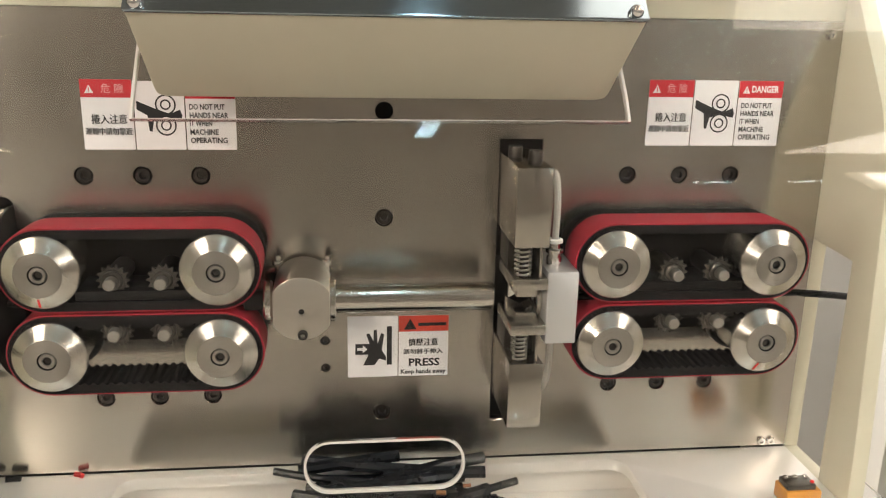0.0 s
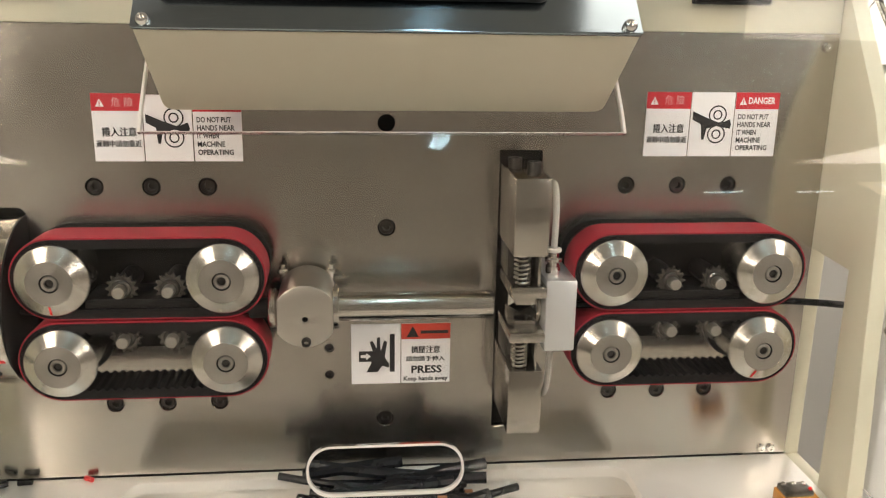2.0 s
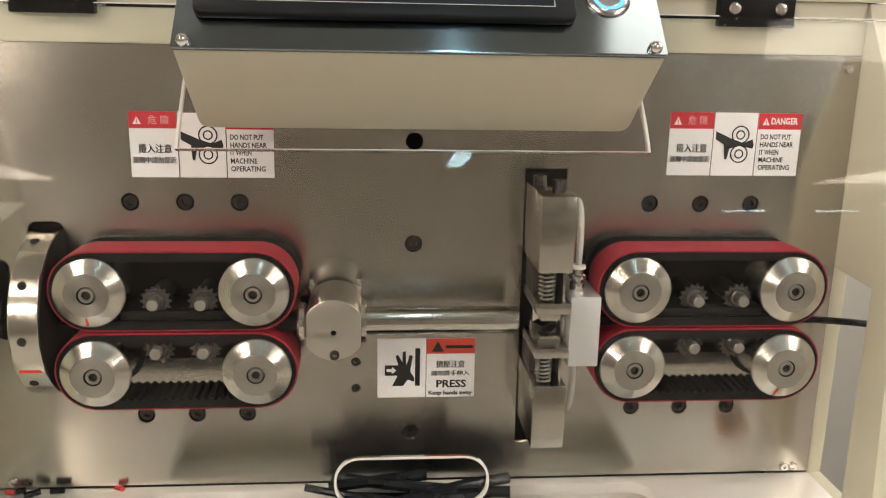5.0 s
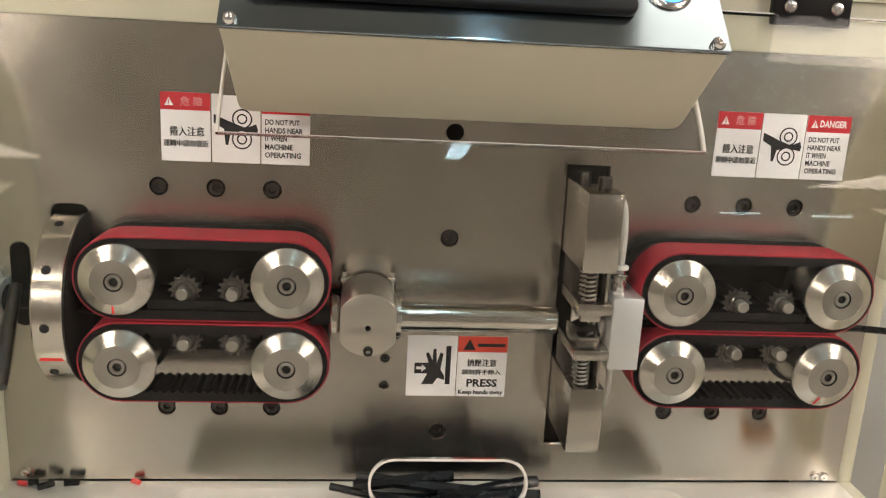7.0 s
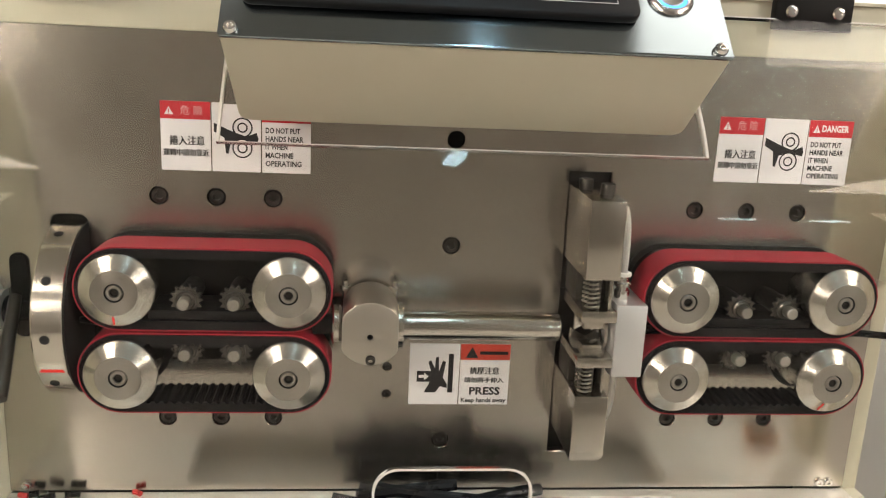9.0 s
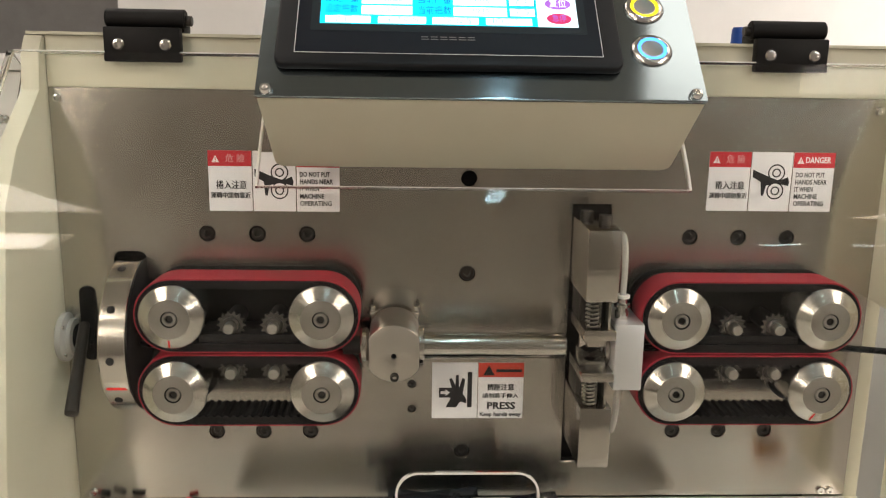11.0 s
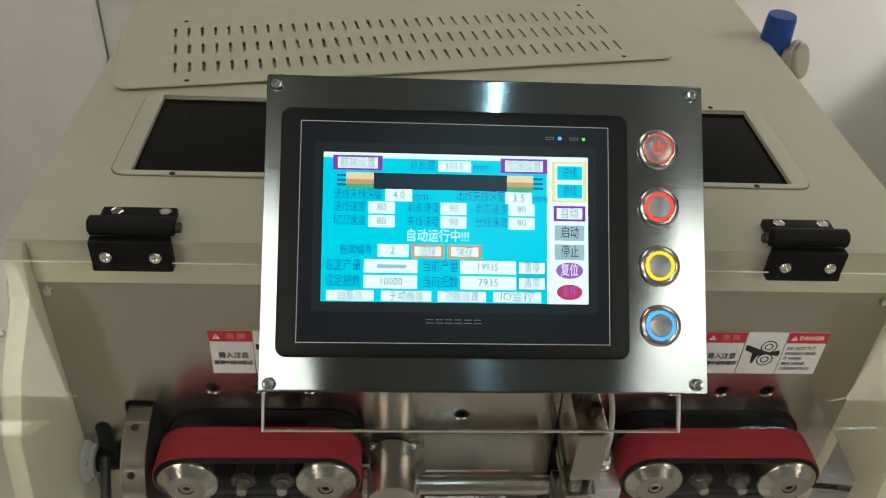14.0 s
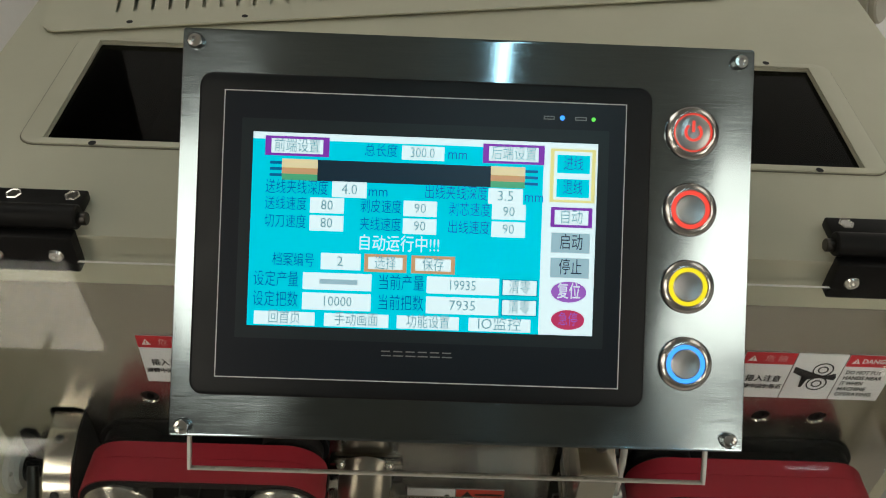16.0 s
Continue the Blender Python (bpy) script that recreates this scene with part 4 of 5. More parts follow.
def push_button(u, v, colour, power=False):
    t = thing("push_button", on_panel(u, v, 0.0022), "metal push button with a lit %s ring" % colour, "button", "panel buttons")
    p = on_panel(u, v, 0.0022)
    part("bezel", lathe([(0.0088, 0.0012), (0.0088, 0.0023), (0.0091, 0.0026), (0.0096, 0.0026), (0.0117, 0.0014), (0.0122, 0.0007), (0.0122, 0.0)], p, PANEL_N, 40), BEZEL, t)
    part("ring_seat", lathe([(0.0, 0.0008), (0.0086, 0.0010), (0.0087, 0.0014)], p, PANEL_N, 32), TURNED_FACE, t)
    part("light_ring", lathe([(0.0069, 0.0011), (0.0069, 0.0021), (0.0086, 0.0021), (0.0086, 0.0011)] if not power else [(0.0082, 0.0011), (0.0082, 0.0020), (0.0086, 0.0020), (0.0086, 0.0011)], p, PANEL_N, 40), LED[colour], t, "glowing %s ring" % colour)
    part("cap", lathe([(0, 0.0018), (0.0030, 0.0019), (0.0062, 0.0023), (0.0067, 0.0020), (0.0068, 0.0011)] if not power else [(0, 0.0021), (0.0030, 0.0021), (0.0075, 0.0021), (0.0080, 0.0018), (0.0081, 0.0011)], p, PANEL_N, 32), CAP, t)
    if power:
        arc = [(0.0041 * math.cos(radians(a)), 0.0041 * math.sin(radians(a))) for a in range(125, 416, 15)]
        arc += [(0.0030 * math.cos(radians(a)), 0.0030 * math.sin(radians(a))) for a in range(415, 124, -15)]
        m = PANEL @ Matrix.Translation((u, v, 0.0022))
        part("power_symbol", sheet([arc], 0.0027, 0.0029, m), LED[colour], t)
        part("power_symbol", sheet([rect(-0.0006, 0.0006, 0.0002, 0.0052)], 0.0027, 0.0029, m), LED[colour], t)


push_button(0.1017, 0.1389, "red", True)
push_button(0.1017, 0.1041, "red")
push_button(0.1017, 0.0693, "yellow")
push_button(0.1017, 0.0345, "blue")

# touch screen
S_CYAN = glow("screen_cyan", (0.0, 0.62, 0.8), 1.7)
S_WHITE = glow("screen_white", (0.78, 0.93, 0.97), 1.8)
S_NAVY = glow("screen_navy", (0.0, 0.16, 0.4), 1.1)
S_DARK = glow("screen_dark", (0.008, 0.03, 0.055), 1.0)
S_INK = glow("screen_ink", (0.22, 0.42, 0.48), 1.3)
S_PURPLE = glow("screen_purple", (0.26, 0.04, 0.5), 1.3)
S_ORANGE = glow("screen_orange", (0.72, 0.4, 0.2), 1.3)
S_YELLOW = glow("screen_yellow", (0.9, 0.82, 0.32), 1.5)
S_CREAM = glow("screen_cream", (0.92, 0.78, 0.45), 1.4)
S_GREEN = glow("screen_green", (0.1, 0.48, 0.24), 1.3)
S_RED = glow("screen_red", (0.6, 0.04, 0.14), 1.3)
S_VIOLET = glow("screen_violet", (0.4, 0.14, 0.62), 1.3)
S_GREY = glow("screen_grey", (0.42, 0.62, 0.72), 1.3)
S_TEAL = glow("screen_teal", (0.0, 0.36, 0.5), 1.3)
SU0, SU1, SV0, SV1 = -0.0945, 0.0581, 0.0461, 0.1314
GL = 0.0086


def touch_screen():
    t = thing("touch_screen", on_panel(-0.018, 0.085, 0.0022), "black touch screen showing a bright cyan menu", "touch screen")
    part("bezel", sheet([rect(-0.1192, 0.0822, 0.0147, 0.1575, 0.0060)], 0.0023, 0.0080, PANEL, 0.0016, 2), BLACK_GLOSS, t)
    part("glass", sheet([rect(-0.1078, 0.0704, 0.0230, 0.1495, 0.0008)], 0.0080, 0.0082, PANEL), BLACK_GLASS, t, "black front glass", False)
    a, b, c, d, w = -0.1079, 0.0705, 0.0229, 0.1496, 0.0004
    part("white_line", sheet([rect(a, b, c, d), rect(a + w, b - w, c + w, d - w)], 0.00822, 0.00828, PANEL), INK_WHITE, t, "", False)
    part("inner_glass", sheet([rect(-0.0997, 0.0630, 0.0405, 0.1374, 0.0006)], 0.00822, 0.0083, PANEL), GREY_GLASS, t, "", False)
    disp = part("display", sheet([rect(SU0, SU1, SV0, SV1)], 0.00832, 0.0084, PANEL), S_CYAN, t, "lit cyan menu page", False)
    part("status_light", sheet([disc(0.0418, 0.1425, 0.0011, 12)], 0.0083, 0.0084, PANEL), LED["blue"], t, "", False)
    part("status_light", sheet([disc(0.0557, 0.1423, 0.0009, 12)], 0.0083, 0.0084, PANEL), LED["green"], t, "", False)
    for u, q in ((0.0359, 0.0048), (0.0501, 0.0052)):
        part("print", sheet([rect(u - q / 2, u + q / 2, 0.1416, 0.1432), rect(u - q / 2 + 0.0004, u + q / 2 - 0.0004, 0.1420, 0.1428)], 0.0083, 0.0084, PANEL), WALL_GREY, t, "", False)
    # maker's mark as plain bars
    for i in range(6):
        u = -0.0350 + 0.0054 * i
        part("print", sheet([rect(u, u + 0.0044, 0.0343, 0.0348)], 0.0083, 0.0084, PANEL), WALL_GREY, t, "", False)
        part("print", sheet([rect(u, u + 0.0040, 0.0362, 0.0367)], 0.0083, 0.0084, PANEL), WALL_GREY, t, "", False)
    # the page: a and b run from the top left corner, 0 to 1
    U = lambda a: SU0 + (SU1 - SU0) * a
    V = lambda b: SV1 - (SV1 - SV0) * b

    def field(a0, a1, b0, b1, mat, lift=0, round_=0.0):
        return part("field", sheet([rect(U(a0), U(a1), V(b1), V(b0), round_)], 0.00842 + lift * 0.00006, 0.00845 + lift * 0.00006, PANEL), mat, disp, "", False)

    def word(s, a, b, h, mat, wide=None):
        return part("writing", lettering(s, (SV1 - SV0) * h * 1.25, U(a), V(b), PANEL, 0.0087, width=(SU1 - SU0) * wide if wide else None), mat, disp, "", False)

    def oval(a, b, ra, rb, mat, lift=1):
        return part("field", sheet([[(U(a) + (SU1 - SU0) * ra * math.cos(k * math.pi / 14), V(b) + (SV1 - SV0) * rb * math.sin(k * math.pi / 14)) for k in range(28)]], 0.00842 + lift * 0.00006, 0.00845 + lift * 0.00006, PANEL), mat, disp, "", False)

    field(0.0, 0.85, 0.0, 0.035, S_WHITE)
    field(0.843, 1.0, 0.0, 1.0, S_WHITE)
    for a0, a1, s in ((0.035, 0.22, "前端设置"), (0.665, 0.845, "后端设置")):
        field(a0, a1, 0.018, 0.120, S_PURPLE, 1)
        field(a0 + 0.018, a1 - 0.018, 0.032, 0.106, S_WHITE, 2)
        word(s, (a0 + a1) / 2, 0.07, 0.062, S_INK, 0.13)
    word("总长度", 0.370, 0.080, 0.060, S_NAVY, 0.095)
    field(0.430, 0.553, 0.045, 0.118, S_WHITE, 1)
    word("300.0", 0.490, 0.082, 0.060, S_INK, 0.070)
    word("mm", 0.592, 0.082, 0.062, S_NAVY, 0.055)
    # cable drawing
    field(0.188, 0.690, 0.135, 0.245, S_DARK, 1)
    for a0, a1 in ((0.085, 0.188), (0.690, 0.790)):
        field(a0, a1, 0.135, 0.180, S_CREAM, 1)
        field(a0, a1, 0.180, 0.212, S_ORANGE, 1)
        field(a0, a1, 0.212, 0.245, S_GREEN, 1)
    for a0, a1 in ((0.050, 0.085), (0.790, 0.828)):
        for b in (0.148, 0.180, 0.212):
            field(a0, a1, b, b + 0.016, S_NAVY, 1)
    word("送线夹线深度", 0.130, 0.285, 0.066, S_NAVY, 0.180)
    field(0.232, 0.332, 0.243, 0.325, S_WHITE, 1)
    word("4.0", 0.282, 0.285, 0.060, S_INK, 0.045)
    word("mm", 0.365, 0.290, 0.062, S_NAVY, 0.055)
    word("出线夹线深度", 0.592, 0.285, 0.066, S_NAVY, 0.180)
    field(0.685, 0.785, 0.250, 0.330, S_WHITE, 1)
    word("3.5", 0.735, 0.290, 0.060, S_INK, 0.045)
    word("mm", 0.818, 0.290, 0.062, S_NAVY, 0.055)
    for b, row in ((0.370, ("送线速度", "80", "剥皮速度", "90", "剥芯速度", "90")), (0.462, ("切刀速度", "80", "夹线速度", "90", "出线速度", "90"))):
        for k, (a, c0, c1) in enumerate(((0.100, 0.170, 0.268), (0.375, 0.440, 0.537), (0.632, 0.697, 0.795))):
            word(row[2 * k], a, b, 0.062, S_NAVY, 0.120)
            field(c0, c1, b - 0.040, b + 0.040, S_WHITE, 1)
            word(row[2 * k + 1], (c0 + c1) / 2, b, 0.058, S_INK, 0.034)
    word("自动运行中!!!", 0.432, 0.560, 0.072, S_WHITE, 0.230)
    word("档案编号", 0.127, 0.660, 0.062, S_NAVY, 0.120)
    field(0.207, 0.322, 0.615, 0.700, S_WHITE, 1)
    word("2", 0.262, 0.658, 0.058, S_INK)
    for a0, a1, s in ((0.332, 0.455, "选择"), (0.468, 0.595, "保存")):
        field(a0, a1, 0.612, 0.705, S_ORANGE, 1)
        field(a0 + 0.012, a1 - 0.012, 0.628, 0.690, S_WHITE, 2)
        word(s, (a0 + a1) / 2, 0.66, 0.062, S_INK, 0.062)
    for b, row in ((0.762, ("设定产量", "", "当前产量", "19935")), (0.866, ("设定把数", "10000", "当前把数", "7935"))):
        word(row[0], 0.080, b, 0.070, S_NAVY, 0.130)
        field(0.157, 0.355, b - 0.044, b + 0.044, S_WHITE, 1)
        if row[1]:
            word(row[1], 0.260, b, 0.058, S_INK, 0.080)
        else:
            field(0.205, 0.315, b - 0.012, b + 0.014, S_GREY, 2)
        word(row[2], 0.442, b, 0.070, S_NAVY, 0.130)
        field(0.515, 0.725, b - 0.044, b + 0.044, S_WHITE, 1)
        word(row[3], 0.620, b, 0.058, S_INK, 0.075)
        field(0.732, 0.838, b - 0.044, b + 0.044, S_TEAL, 1)
        field(0.736, 0.834, b - 0.038, b + 0.038, S_WHITE, 2)
        word("清零", 0.785, b, 0.062, S_INK, 0.062)
    for a0, a1, s in ((0.020, 0.195, "回首页"), (0.222, 0.408, "手动画面"), (0.432, 0.612, "功能设置"), (0.640, 0.820, "IO监控")):
        field(a0, a1, 0.925, 0.993, S_WHITE, 1)
        word(s, (a0 + a1) / 2, 0.957, 0.062, S_INK, 0.125 if len(s) > 3 else 0.09)
    field(0.862, 0.995, 0.030, 0.310, S_YELLOW, 1)
    field(0.874, 0.983, 0.045, 0.295, S_WHITE, 2)
    for b, s in ((0.110, "进线"), (0.235, "退线")):
        field(0.882, 0.978, b - 0.048, b + 0.048, S_CYAN, 3)
        word(s, 0.930, b, 0.066, S_NAVY, 0.056)
    field(0.868, 0.990, 0.335, 0.440, S_PURPLE, 1)
    field(0.880, 0.978, 0.350, 0.425, S_WHITE, 2)
    word("自动", 0.930, 0.388, 0.066, S_INK, 0.062)
    for b, s in ((0.520, "启动"), (0.650, "停止")):
        field(0.872, 0.985, b - 0.052, b + 0.052, S_GREY, 1)
        word(s, 0.930, b, 0.072, S_DARK, 0.066)
    oval(0.928, 0.775, 0.052, 0.055, S_VIOLET)
    word("复位", 0.928, 0.775, 0.072, S_WHITE, 0.066)
    oval(0.928, 0.920, 0.049, 0.052, S_RED)
    word("急停", 0.928, 0.920, 0.060, S_VIOLET, 0.055)


touch_screen()

# ---- clear guard door with its hinges ----
DX0, DX1 = -0.2955, 0.3050


def guard_door():
    t = thing("guard_door", (0, -0.06, 0.93), "clear acrylic guard door hung on black hinges", "guard door")
    # section of the sheet: slope, rounded bend, nearly upright front
    p0, p1, p2 = Vector((-0.0095, 1.2475)), Vector((-0.0905, 1.1610)), Vector((-0.1120, 0.9400))
    d0, d1 = (p1 - p0).normalized(), (p2 - p1).normalized()
    cut, th = 0.040, 0.0040
    a, b = p1 - cut * d0, p1 + cut * d1
    line = [p0, a] + [(1 - s) ** 2 * a + 2 * s * (1 - s) * p1 + s * s * b for s in [i / 20 for i in range(1, 20)]] + [b, p2]
    run = [0.0]
    for q, w in zip(line, line[1:]):
        run.append(run[-1] + (w - q).length)

    def bent(bm):
        """Wraps a flat sheet (x, -length along the section, height) on to the section."""
        for s in run[1:-1]:
            bmesh.ops.bisect_plane(bm, geom=bm.verts[:] + bm.edges[:] + bm.faces[:], dist=1e-7, plane_co=(0, -s, 0), plane_no=(0, 1, 0))
        for v in bm.verts:
            s = min(-v.co.y, run[-1])
            k = max([i for i in range(len(run) - 1) if run[i] <= s + 1e-7] or [0])
            f = (s - run[k]) / (run[k + 1] - run[k])
            q = line[k] + f * (line[k + 1] - line[k])
            e0 = (line[k + 1] - line[max(k - 1, 0)]).normalized()
            e1 = (line[min(k + 2, len(line) - 1)] - line[k]).normalized()
            e = ((1 - f) * e0 + f * e1).normalized() if 0 < k < len(line) - 2 else (line[k + 1] - line[k]).normalized()
            n = Vector((e.y, -e.x))
            v.co = (v.co.x, q.x + n.x * v.co.z, q.y + n.y * v.co.z)
        bmesh.ops.recalc_face_normals(bm, faces=bm.faces[:])
        return bm

    def at_height(z):
        for k in range(len(line) - 1):
            if line[k].y >= z >= line[k + 1].y:
                return -(run[k] + (run[k + 1] - run[k]) * (line[k].y - z) / (line[k].y - line[k + 1].y))

    kx0, kx1, ks = -0.1325, 0.1290, at_height(1.1715)
    end = -run[-1]
    outline = [(DX0, end), (DX1, end), (DX1, 0), (kx1, 0), (kx1, ks), (kx0, ks), (kx0, 0), (DX0, 0)]
    ox0, ox1, oz0, oz1 = -0.0485, 0.0395, at_height(0.9720), at_height(1.0020)
    clear = part("clear_sheet", bent(sheet([outline, rect(ox0, ox1, oz0, oz1, 0.0142, 8)], -th, 0.0)), ACRYLIC, t, "clear bent acrylic sheet")
    e = 0.0013
    part("sawn_edge", bent(sheet([[(kx0, 0), (kx0, ks), (kx0 + e, ks), (kx0 + e, 0)]], -th, 0.0002)), ACRYLIC_EDGE, t, "pale sawn edge beside the control box", False)
    part("sawn_edge", bent(sheet([[(kx1 - e, 0), (kx1 - e, ks), (kx1, ks), (kx1, 0)]], -th, 0.0002)), ACRYLIC_EDGE, t, "pale sawn edge beside the control box", False)
    part("sawn_edge", bent(sheet([[(kx0 + e, ks), (kx1 - e, ks), (kx1 - e, ks + 0.0006), (kx0 + e, ks + 0.0006)]], -th, 0.0)), SAWN, t, "pale sawn edge round the control box", False)
    part("finger_hole_edge", bent(sheet([rect(ox0, ox1, oz0, oz1, 0.0142, 8), rect(ox0 + e, ox1 - e, oz0 + e, oz1 - e, 0.0129, 8)], -th, 0.0002)), ACRYLIC_EDGE, t, "pale sawn edge of the finger hole", False)
    # Pale strips added to cover the dark refraction line along the top edge.
    for x0, x1 in ((DX0, kx0), (kx1, DX1)):
        part("top_edge_strip", bent(sheet([rect(x0 + 0.0005, x1 - 0.0005, 0.0001, 0.0010)], -th, 0.0)), ACRYLIC_EDGE, t, "pale strip masking the dark refraction line of the top edge", False)
    # side cheeks
    cheek = [tuple(p0), tuple(a), tuple(b), tuple(p2), (p2.x + 0.050, p2.y), (p1.x + 0.046, p1.y - 0.012), (p0.x + 0.016, p0.y - 0.012)]
    clear.visible_shadow = False
    for x0, x1 in ((DX0 - 0.0035, DX0 - 0.0002), (DX1 + 0.0002, DX1 + 0.0035)):
        part("cheek", sheet([cheek], x0, x1, SIDE), ACRYLIC, t, "clear side cheek", False).visible_shadow = False
    for y, z in ((-0.028, 1.204), (-0.072, 1.050)):
        socket_screw("screw", (DX0 - 0.0035, y, z), (-1, 0, 0), 0.0030, t, CHROME, 0.002)
        socket_screw("screw", (DX0 + 0.0005, y, z), (1, 0, 0), 0.0030, t, CHROME, 0.002)
        socket_screw("screw", (DX1 - 0.0005, y, z), (-1, 0, 0), 0.0030, t, CHROME, 0.002)


guard_door()


def hinge(cx, cy, pin):
    t = thing("hinge", (cx, cy, TOP_Z), "black metal hinge with bright socket screws", "hinge", "door hinges")
    w = 0.0245
    part("front_leaf", box(cx - w, cx + w, cy - 0.0205, cy - 0.0130, 1.2405, 1.2635, 0.0012), BLACK_METAL, t)
    part("rear_leaf", box(cx - w + 0.002, cx + w - 0.001, cy - 0.004, cy + 0.0135, TOP_Z + 0.0005, TOP_Z + 0.0065, 0.0012), BLACK_METAL, t)
    part("knuckle", rod((cx - w - (0.002 if pin < 0 else 0), cy - 0.0105, 1.2690), (cx + w + (0.002 if pin > 0 else 0), cy - 0.0105, 1.2690), 0.0062, 24), BLACK_METAL, t)
    part("pin", rod((cx + pin * w, cy - 0.0105, 1.2680), (cx + pin * (w + 0.0060), cy - 0.0105, 1.2680), 0.0034, 14), DARK_STEEL, t)
    for x in (cx - 0.0148, cx + 0.0148):
        socket_screw("screw", (x, cy - 0.0205, 1.2525), (0, -1, 0), 0.0040, t, CHROME, 0.0022)
        part("hex_recess", lathe([(0.0042, 0.0003), (0.0036, 0.0008), (0.0030, 0.0003), (0, 0.0003)], (x + 0.002, cy + 0.0082, TOP_Z + 0.0065), (0, 0, 1), 6), CHROME, t)


hinge(-0.2136, 0.0110, 1)
hinge(0.2125, 0.0110, -1)


# ---- loose vent cover lying askew on the top ----
def vent_cover():
    L, W = 0.478, 0.130
    t = thing("vent_cover", (-0.0345, 0.28, TOP_Z), "cream slotted vent cover lying askew on top", "vent cover")
    lines = [rect(0, L, 0, W, 0.010)]
    for r in range(3):
        for c in range(35):
            x, y = 0.0446 + 0.0114 * c, 0.0205 + 0.0345 * r
            lines.append(rect(x, x + 0.0026, y, y + 0.0198, 0.0013, 2))
    ang = radians(10.8)
    m = Matrix.Translation((-0.2712, 0.1862, TOP_Z + 0.0022)) @ Matrix.Rotation(ang, 4, "Z")
    part("sheet", sheet(lines, 0.0, 0.0016, m), CREAM, t, "slotted cream sheet", False)
    for x, y in ((0.055, 0.006), (0.130, 0.006), (0.43, 0.006), (0.055, 0.122), (0.43, 0.122)):
        part("screw_hole", lathe([(0.0022, 0.0018), (0.0016, 0.0018), (0, 0.0017)], m @ Vector((x, y, 0)), (0, 0, 1), 12), SHADE_BLACK, t)


vent_cover()


# ---- air regulator at the side ----
def regulator():
    t = thing("air_regulator", (0.323, 0.34, 1.204), "air regulator with a blue knob and grey cap", "air regulator")
    part("body", box(0.3012, 0.333, 0.305, 0.35, 1.194, 1.239, 0.004), ALU, t)
    part("knob", lathe([(0, 0), (0.0095, 0), (0.0095, 0.006), (0.0140, 0.008), (0.0145, 0.012), (0.0135, 0.040), (0.0125, 0.0425), (0, 0.0430)], (0.310, 0.330, 1.242), (0, 0, 1), 28), BLUE, t, "blue plastic knob")
    part("cap", lathe([(0, 0), (0.016, 0), (0.017, 0.001), (0.017, 0.014), (0.0155, 0.0155), (0, 0.0158)], (0.324, 0.322, 1.242), (0.70, -0.62, 0.30), 32), ALU_CAP, t, "grey round cap")
    part("cap_ring", lathe([(0.0175, 0.006), (0.0195, 0.0065), (0.0195, 0.0095), (0.0175, 0.010)], (0.324, 0.322, 1.242), (0.70, -0.62, 0.30), 32), ALU_CAP, t)
    part("collar", lathe([(0.0105, 0.0), (0.0125, 0.0006), (0.0125, 0.0035), (0.0105, 0.004)], (0.310, 0.330, 1.2435), (0, 0, 1), 24), LABEL_WHITE, t, "white ring under the knob")


regulator()


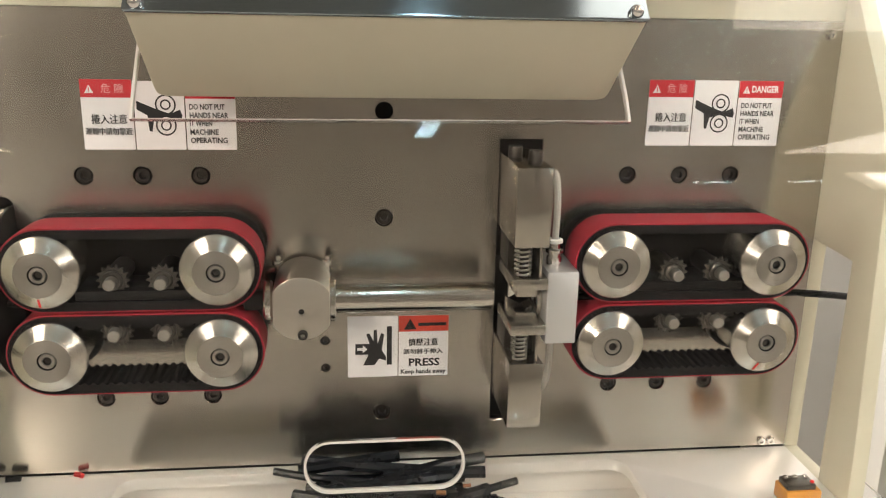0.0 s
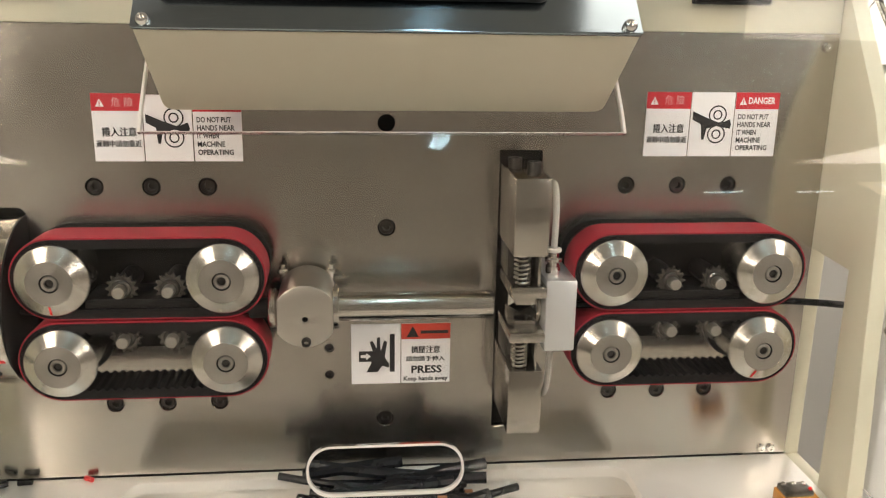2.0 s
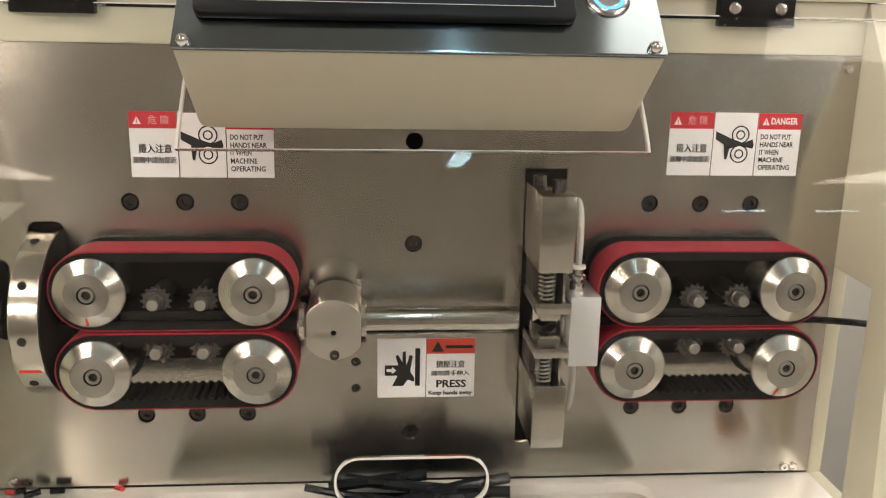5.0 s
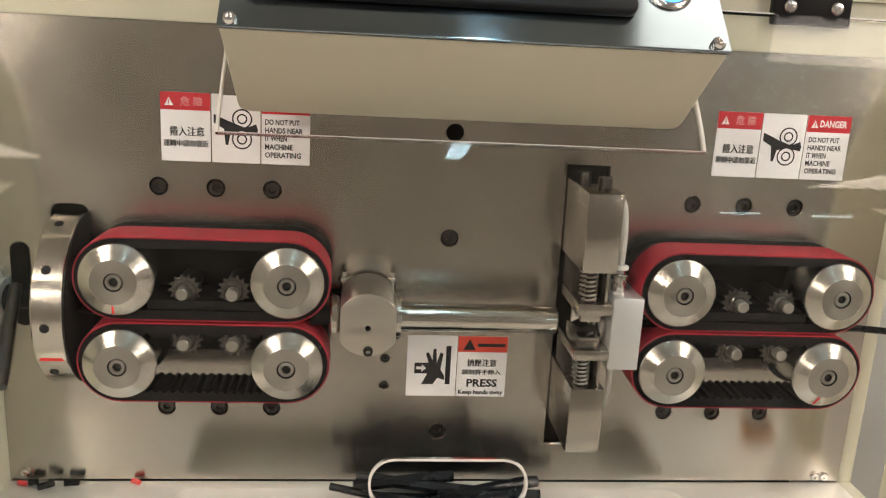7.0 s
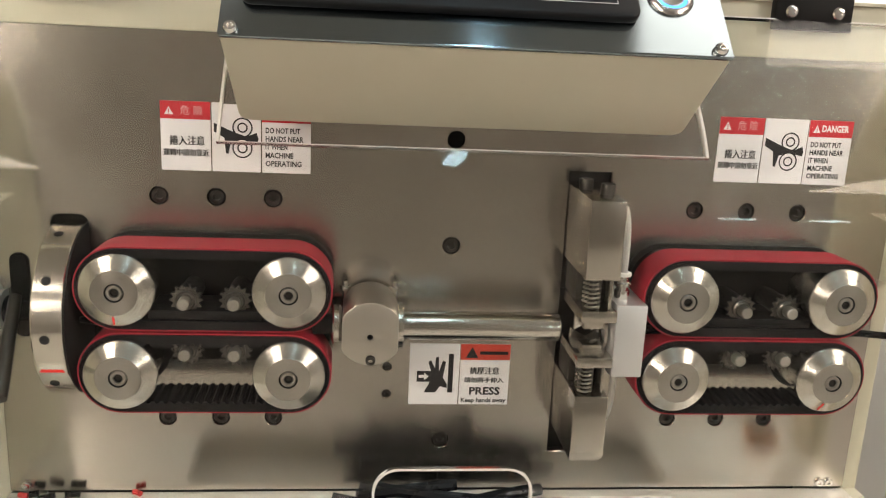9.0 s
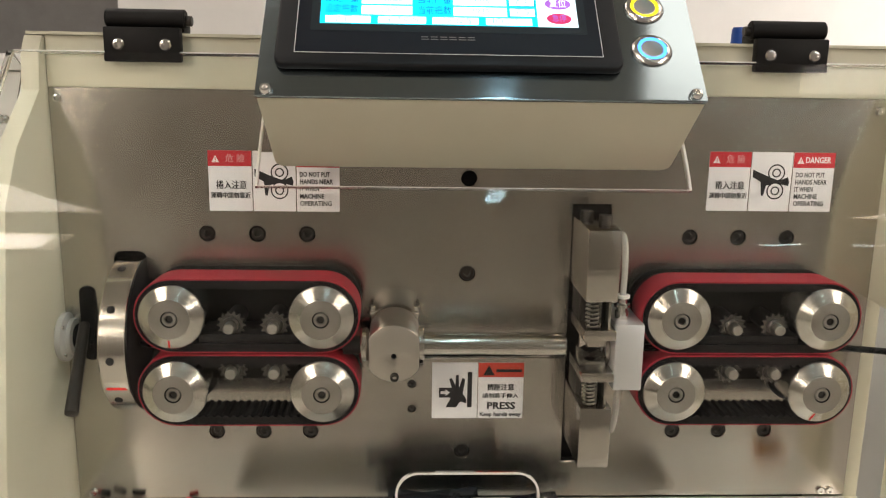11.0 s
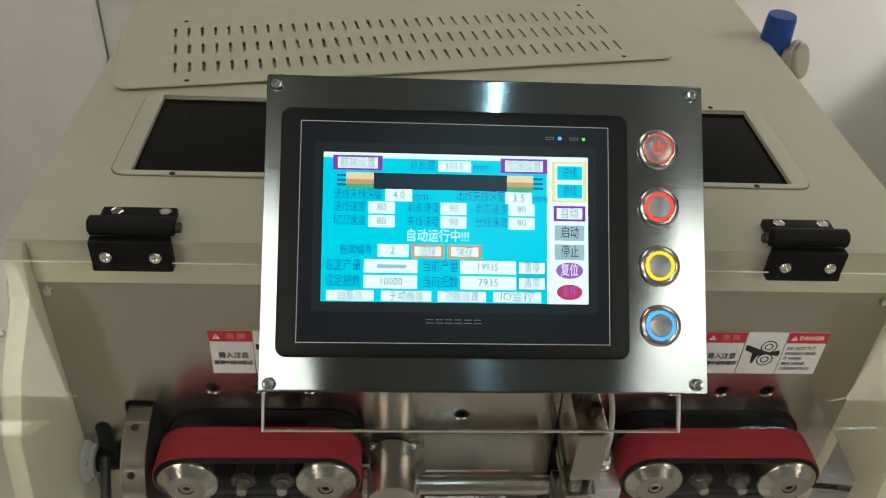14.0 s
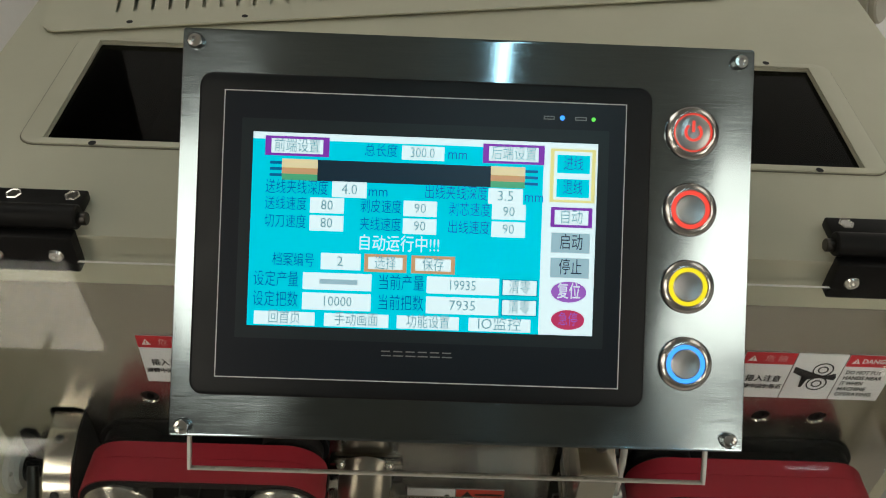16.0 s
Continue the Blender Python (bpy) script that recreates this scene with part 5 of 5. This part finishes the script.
# ---- light barrier on the tray ----
def light_barrier():
    t = thing("light_barrier", (0.264, -0.064, 0.929), "amber plastic light barrier sensor on the tray", "sensor")
    part("body", box(0.2490, 0.2725, -0.0780, -0.0620, 0.9295, 0.9400, 0.0010), AMBER, t)
    part("head", box(0.2500, 0.2690, -0.0765, -0.0640, 0.9400, 0.9440, 0.0008), SPROCKET, t)
    for x in (0.2530, 0.2595, 0.2660):
        socket_screw("screw", (x, -0.0670, 0.9440), (0, 0, 1), 0.0019, t, CHROME, 0.0014)
    part("signal_light", lathe([(0, 0.0016), (0.0012, 0.0010), (0.0014, 0)], (0.2675, -0.0735, 0.9440), (0, 0, 1), 12), RED_LIGHT_PAINT, t)


light_barrier()

# ---- offcuts ----
rnd = random.Random(7)


def offcut(place, ang, length, r, mat, label, tilt=0.0, core=None):
    t = thing("cable_offcut", place, label, "cable offcut", "cable offcuts")
    d = Vector((math.cos(ang) * math.cos(tilt), math.sin(ang) * math.cos(tilt), math.sin(tilt)))
    p = Vector(place)
    bend = Vector((-d.y, d.x, 0)) * rnd.uniform(-0.06, 0.06) * length
    part("sheath", sweep([p - d * length / 2, p - d * length / 6 + bend, p + d * length / 6 + bend, p + d * length / 2], r, 8), mat, t)
    if core:
        part("core", rod(p + d * length / 2, p + d * (length / 2 + 0.006), r * 0.5, 8), core, t)


for i in range(64):
    layer = i // 16
    offcut((rnd.uniform(-0.030, 0.050), rnd.uniform(-0.080, -0.018), 0.9050 + 0.0105 * layer + rnd.uniform(0, 0.004)), rnd.gauss(0, 0.28), rnd.uniform(0.06, 0.10), rnd.choice((0.0026, 0.0030, 0.0040)), CABLE, "short black cable offcut in the chute", rnd.uniform(-0.06, 0.06), COPPER if i % 5 == 0 else None)
for x, y, a, n in ((-0.262, -0.006, 0.3, 0.006), (-0.253, -0.010, 0.6, 0.010), (-0.238, -0.007, 0.1, 0.009)):
    offcut((x, y, 0.9310), a, n, 0.0022, CABLE, "tiny black cable offcut on the tray")
for x, y in ((-0.198, -0.005), (-0.268, -0.007), (-0.06, -0.050), (-0.045, -0.030)):
    offcut((x, y, 0.9308 if x < -0.18 else 0.9038), rnd.uniform(-0.6, 0.6), 0.0060, 0.0018, RED_PLASTIC, "tiny red insulation offcut")
for x, y, a in ((0.05, -0.035, -0.5), (0.09, -0.05, 0.2), (-0.03, -0.03, 0.9), (0.12, -0.06, -0.2), (-0.09, -0.045, 0.4)):
    offcut((x, y, 0.9030), a, 0.05 if x > 0 else 0.012, 0.0009, ALU, "thin pale wire strand in the chute")
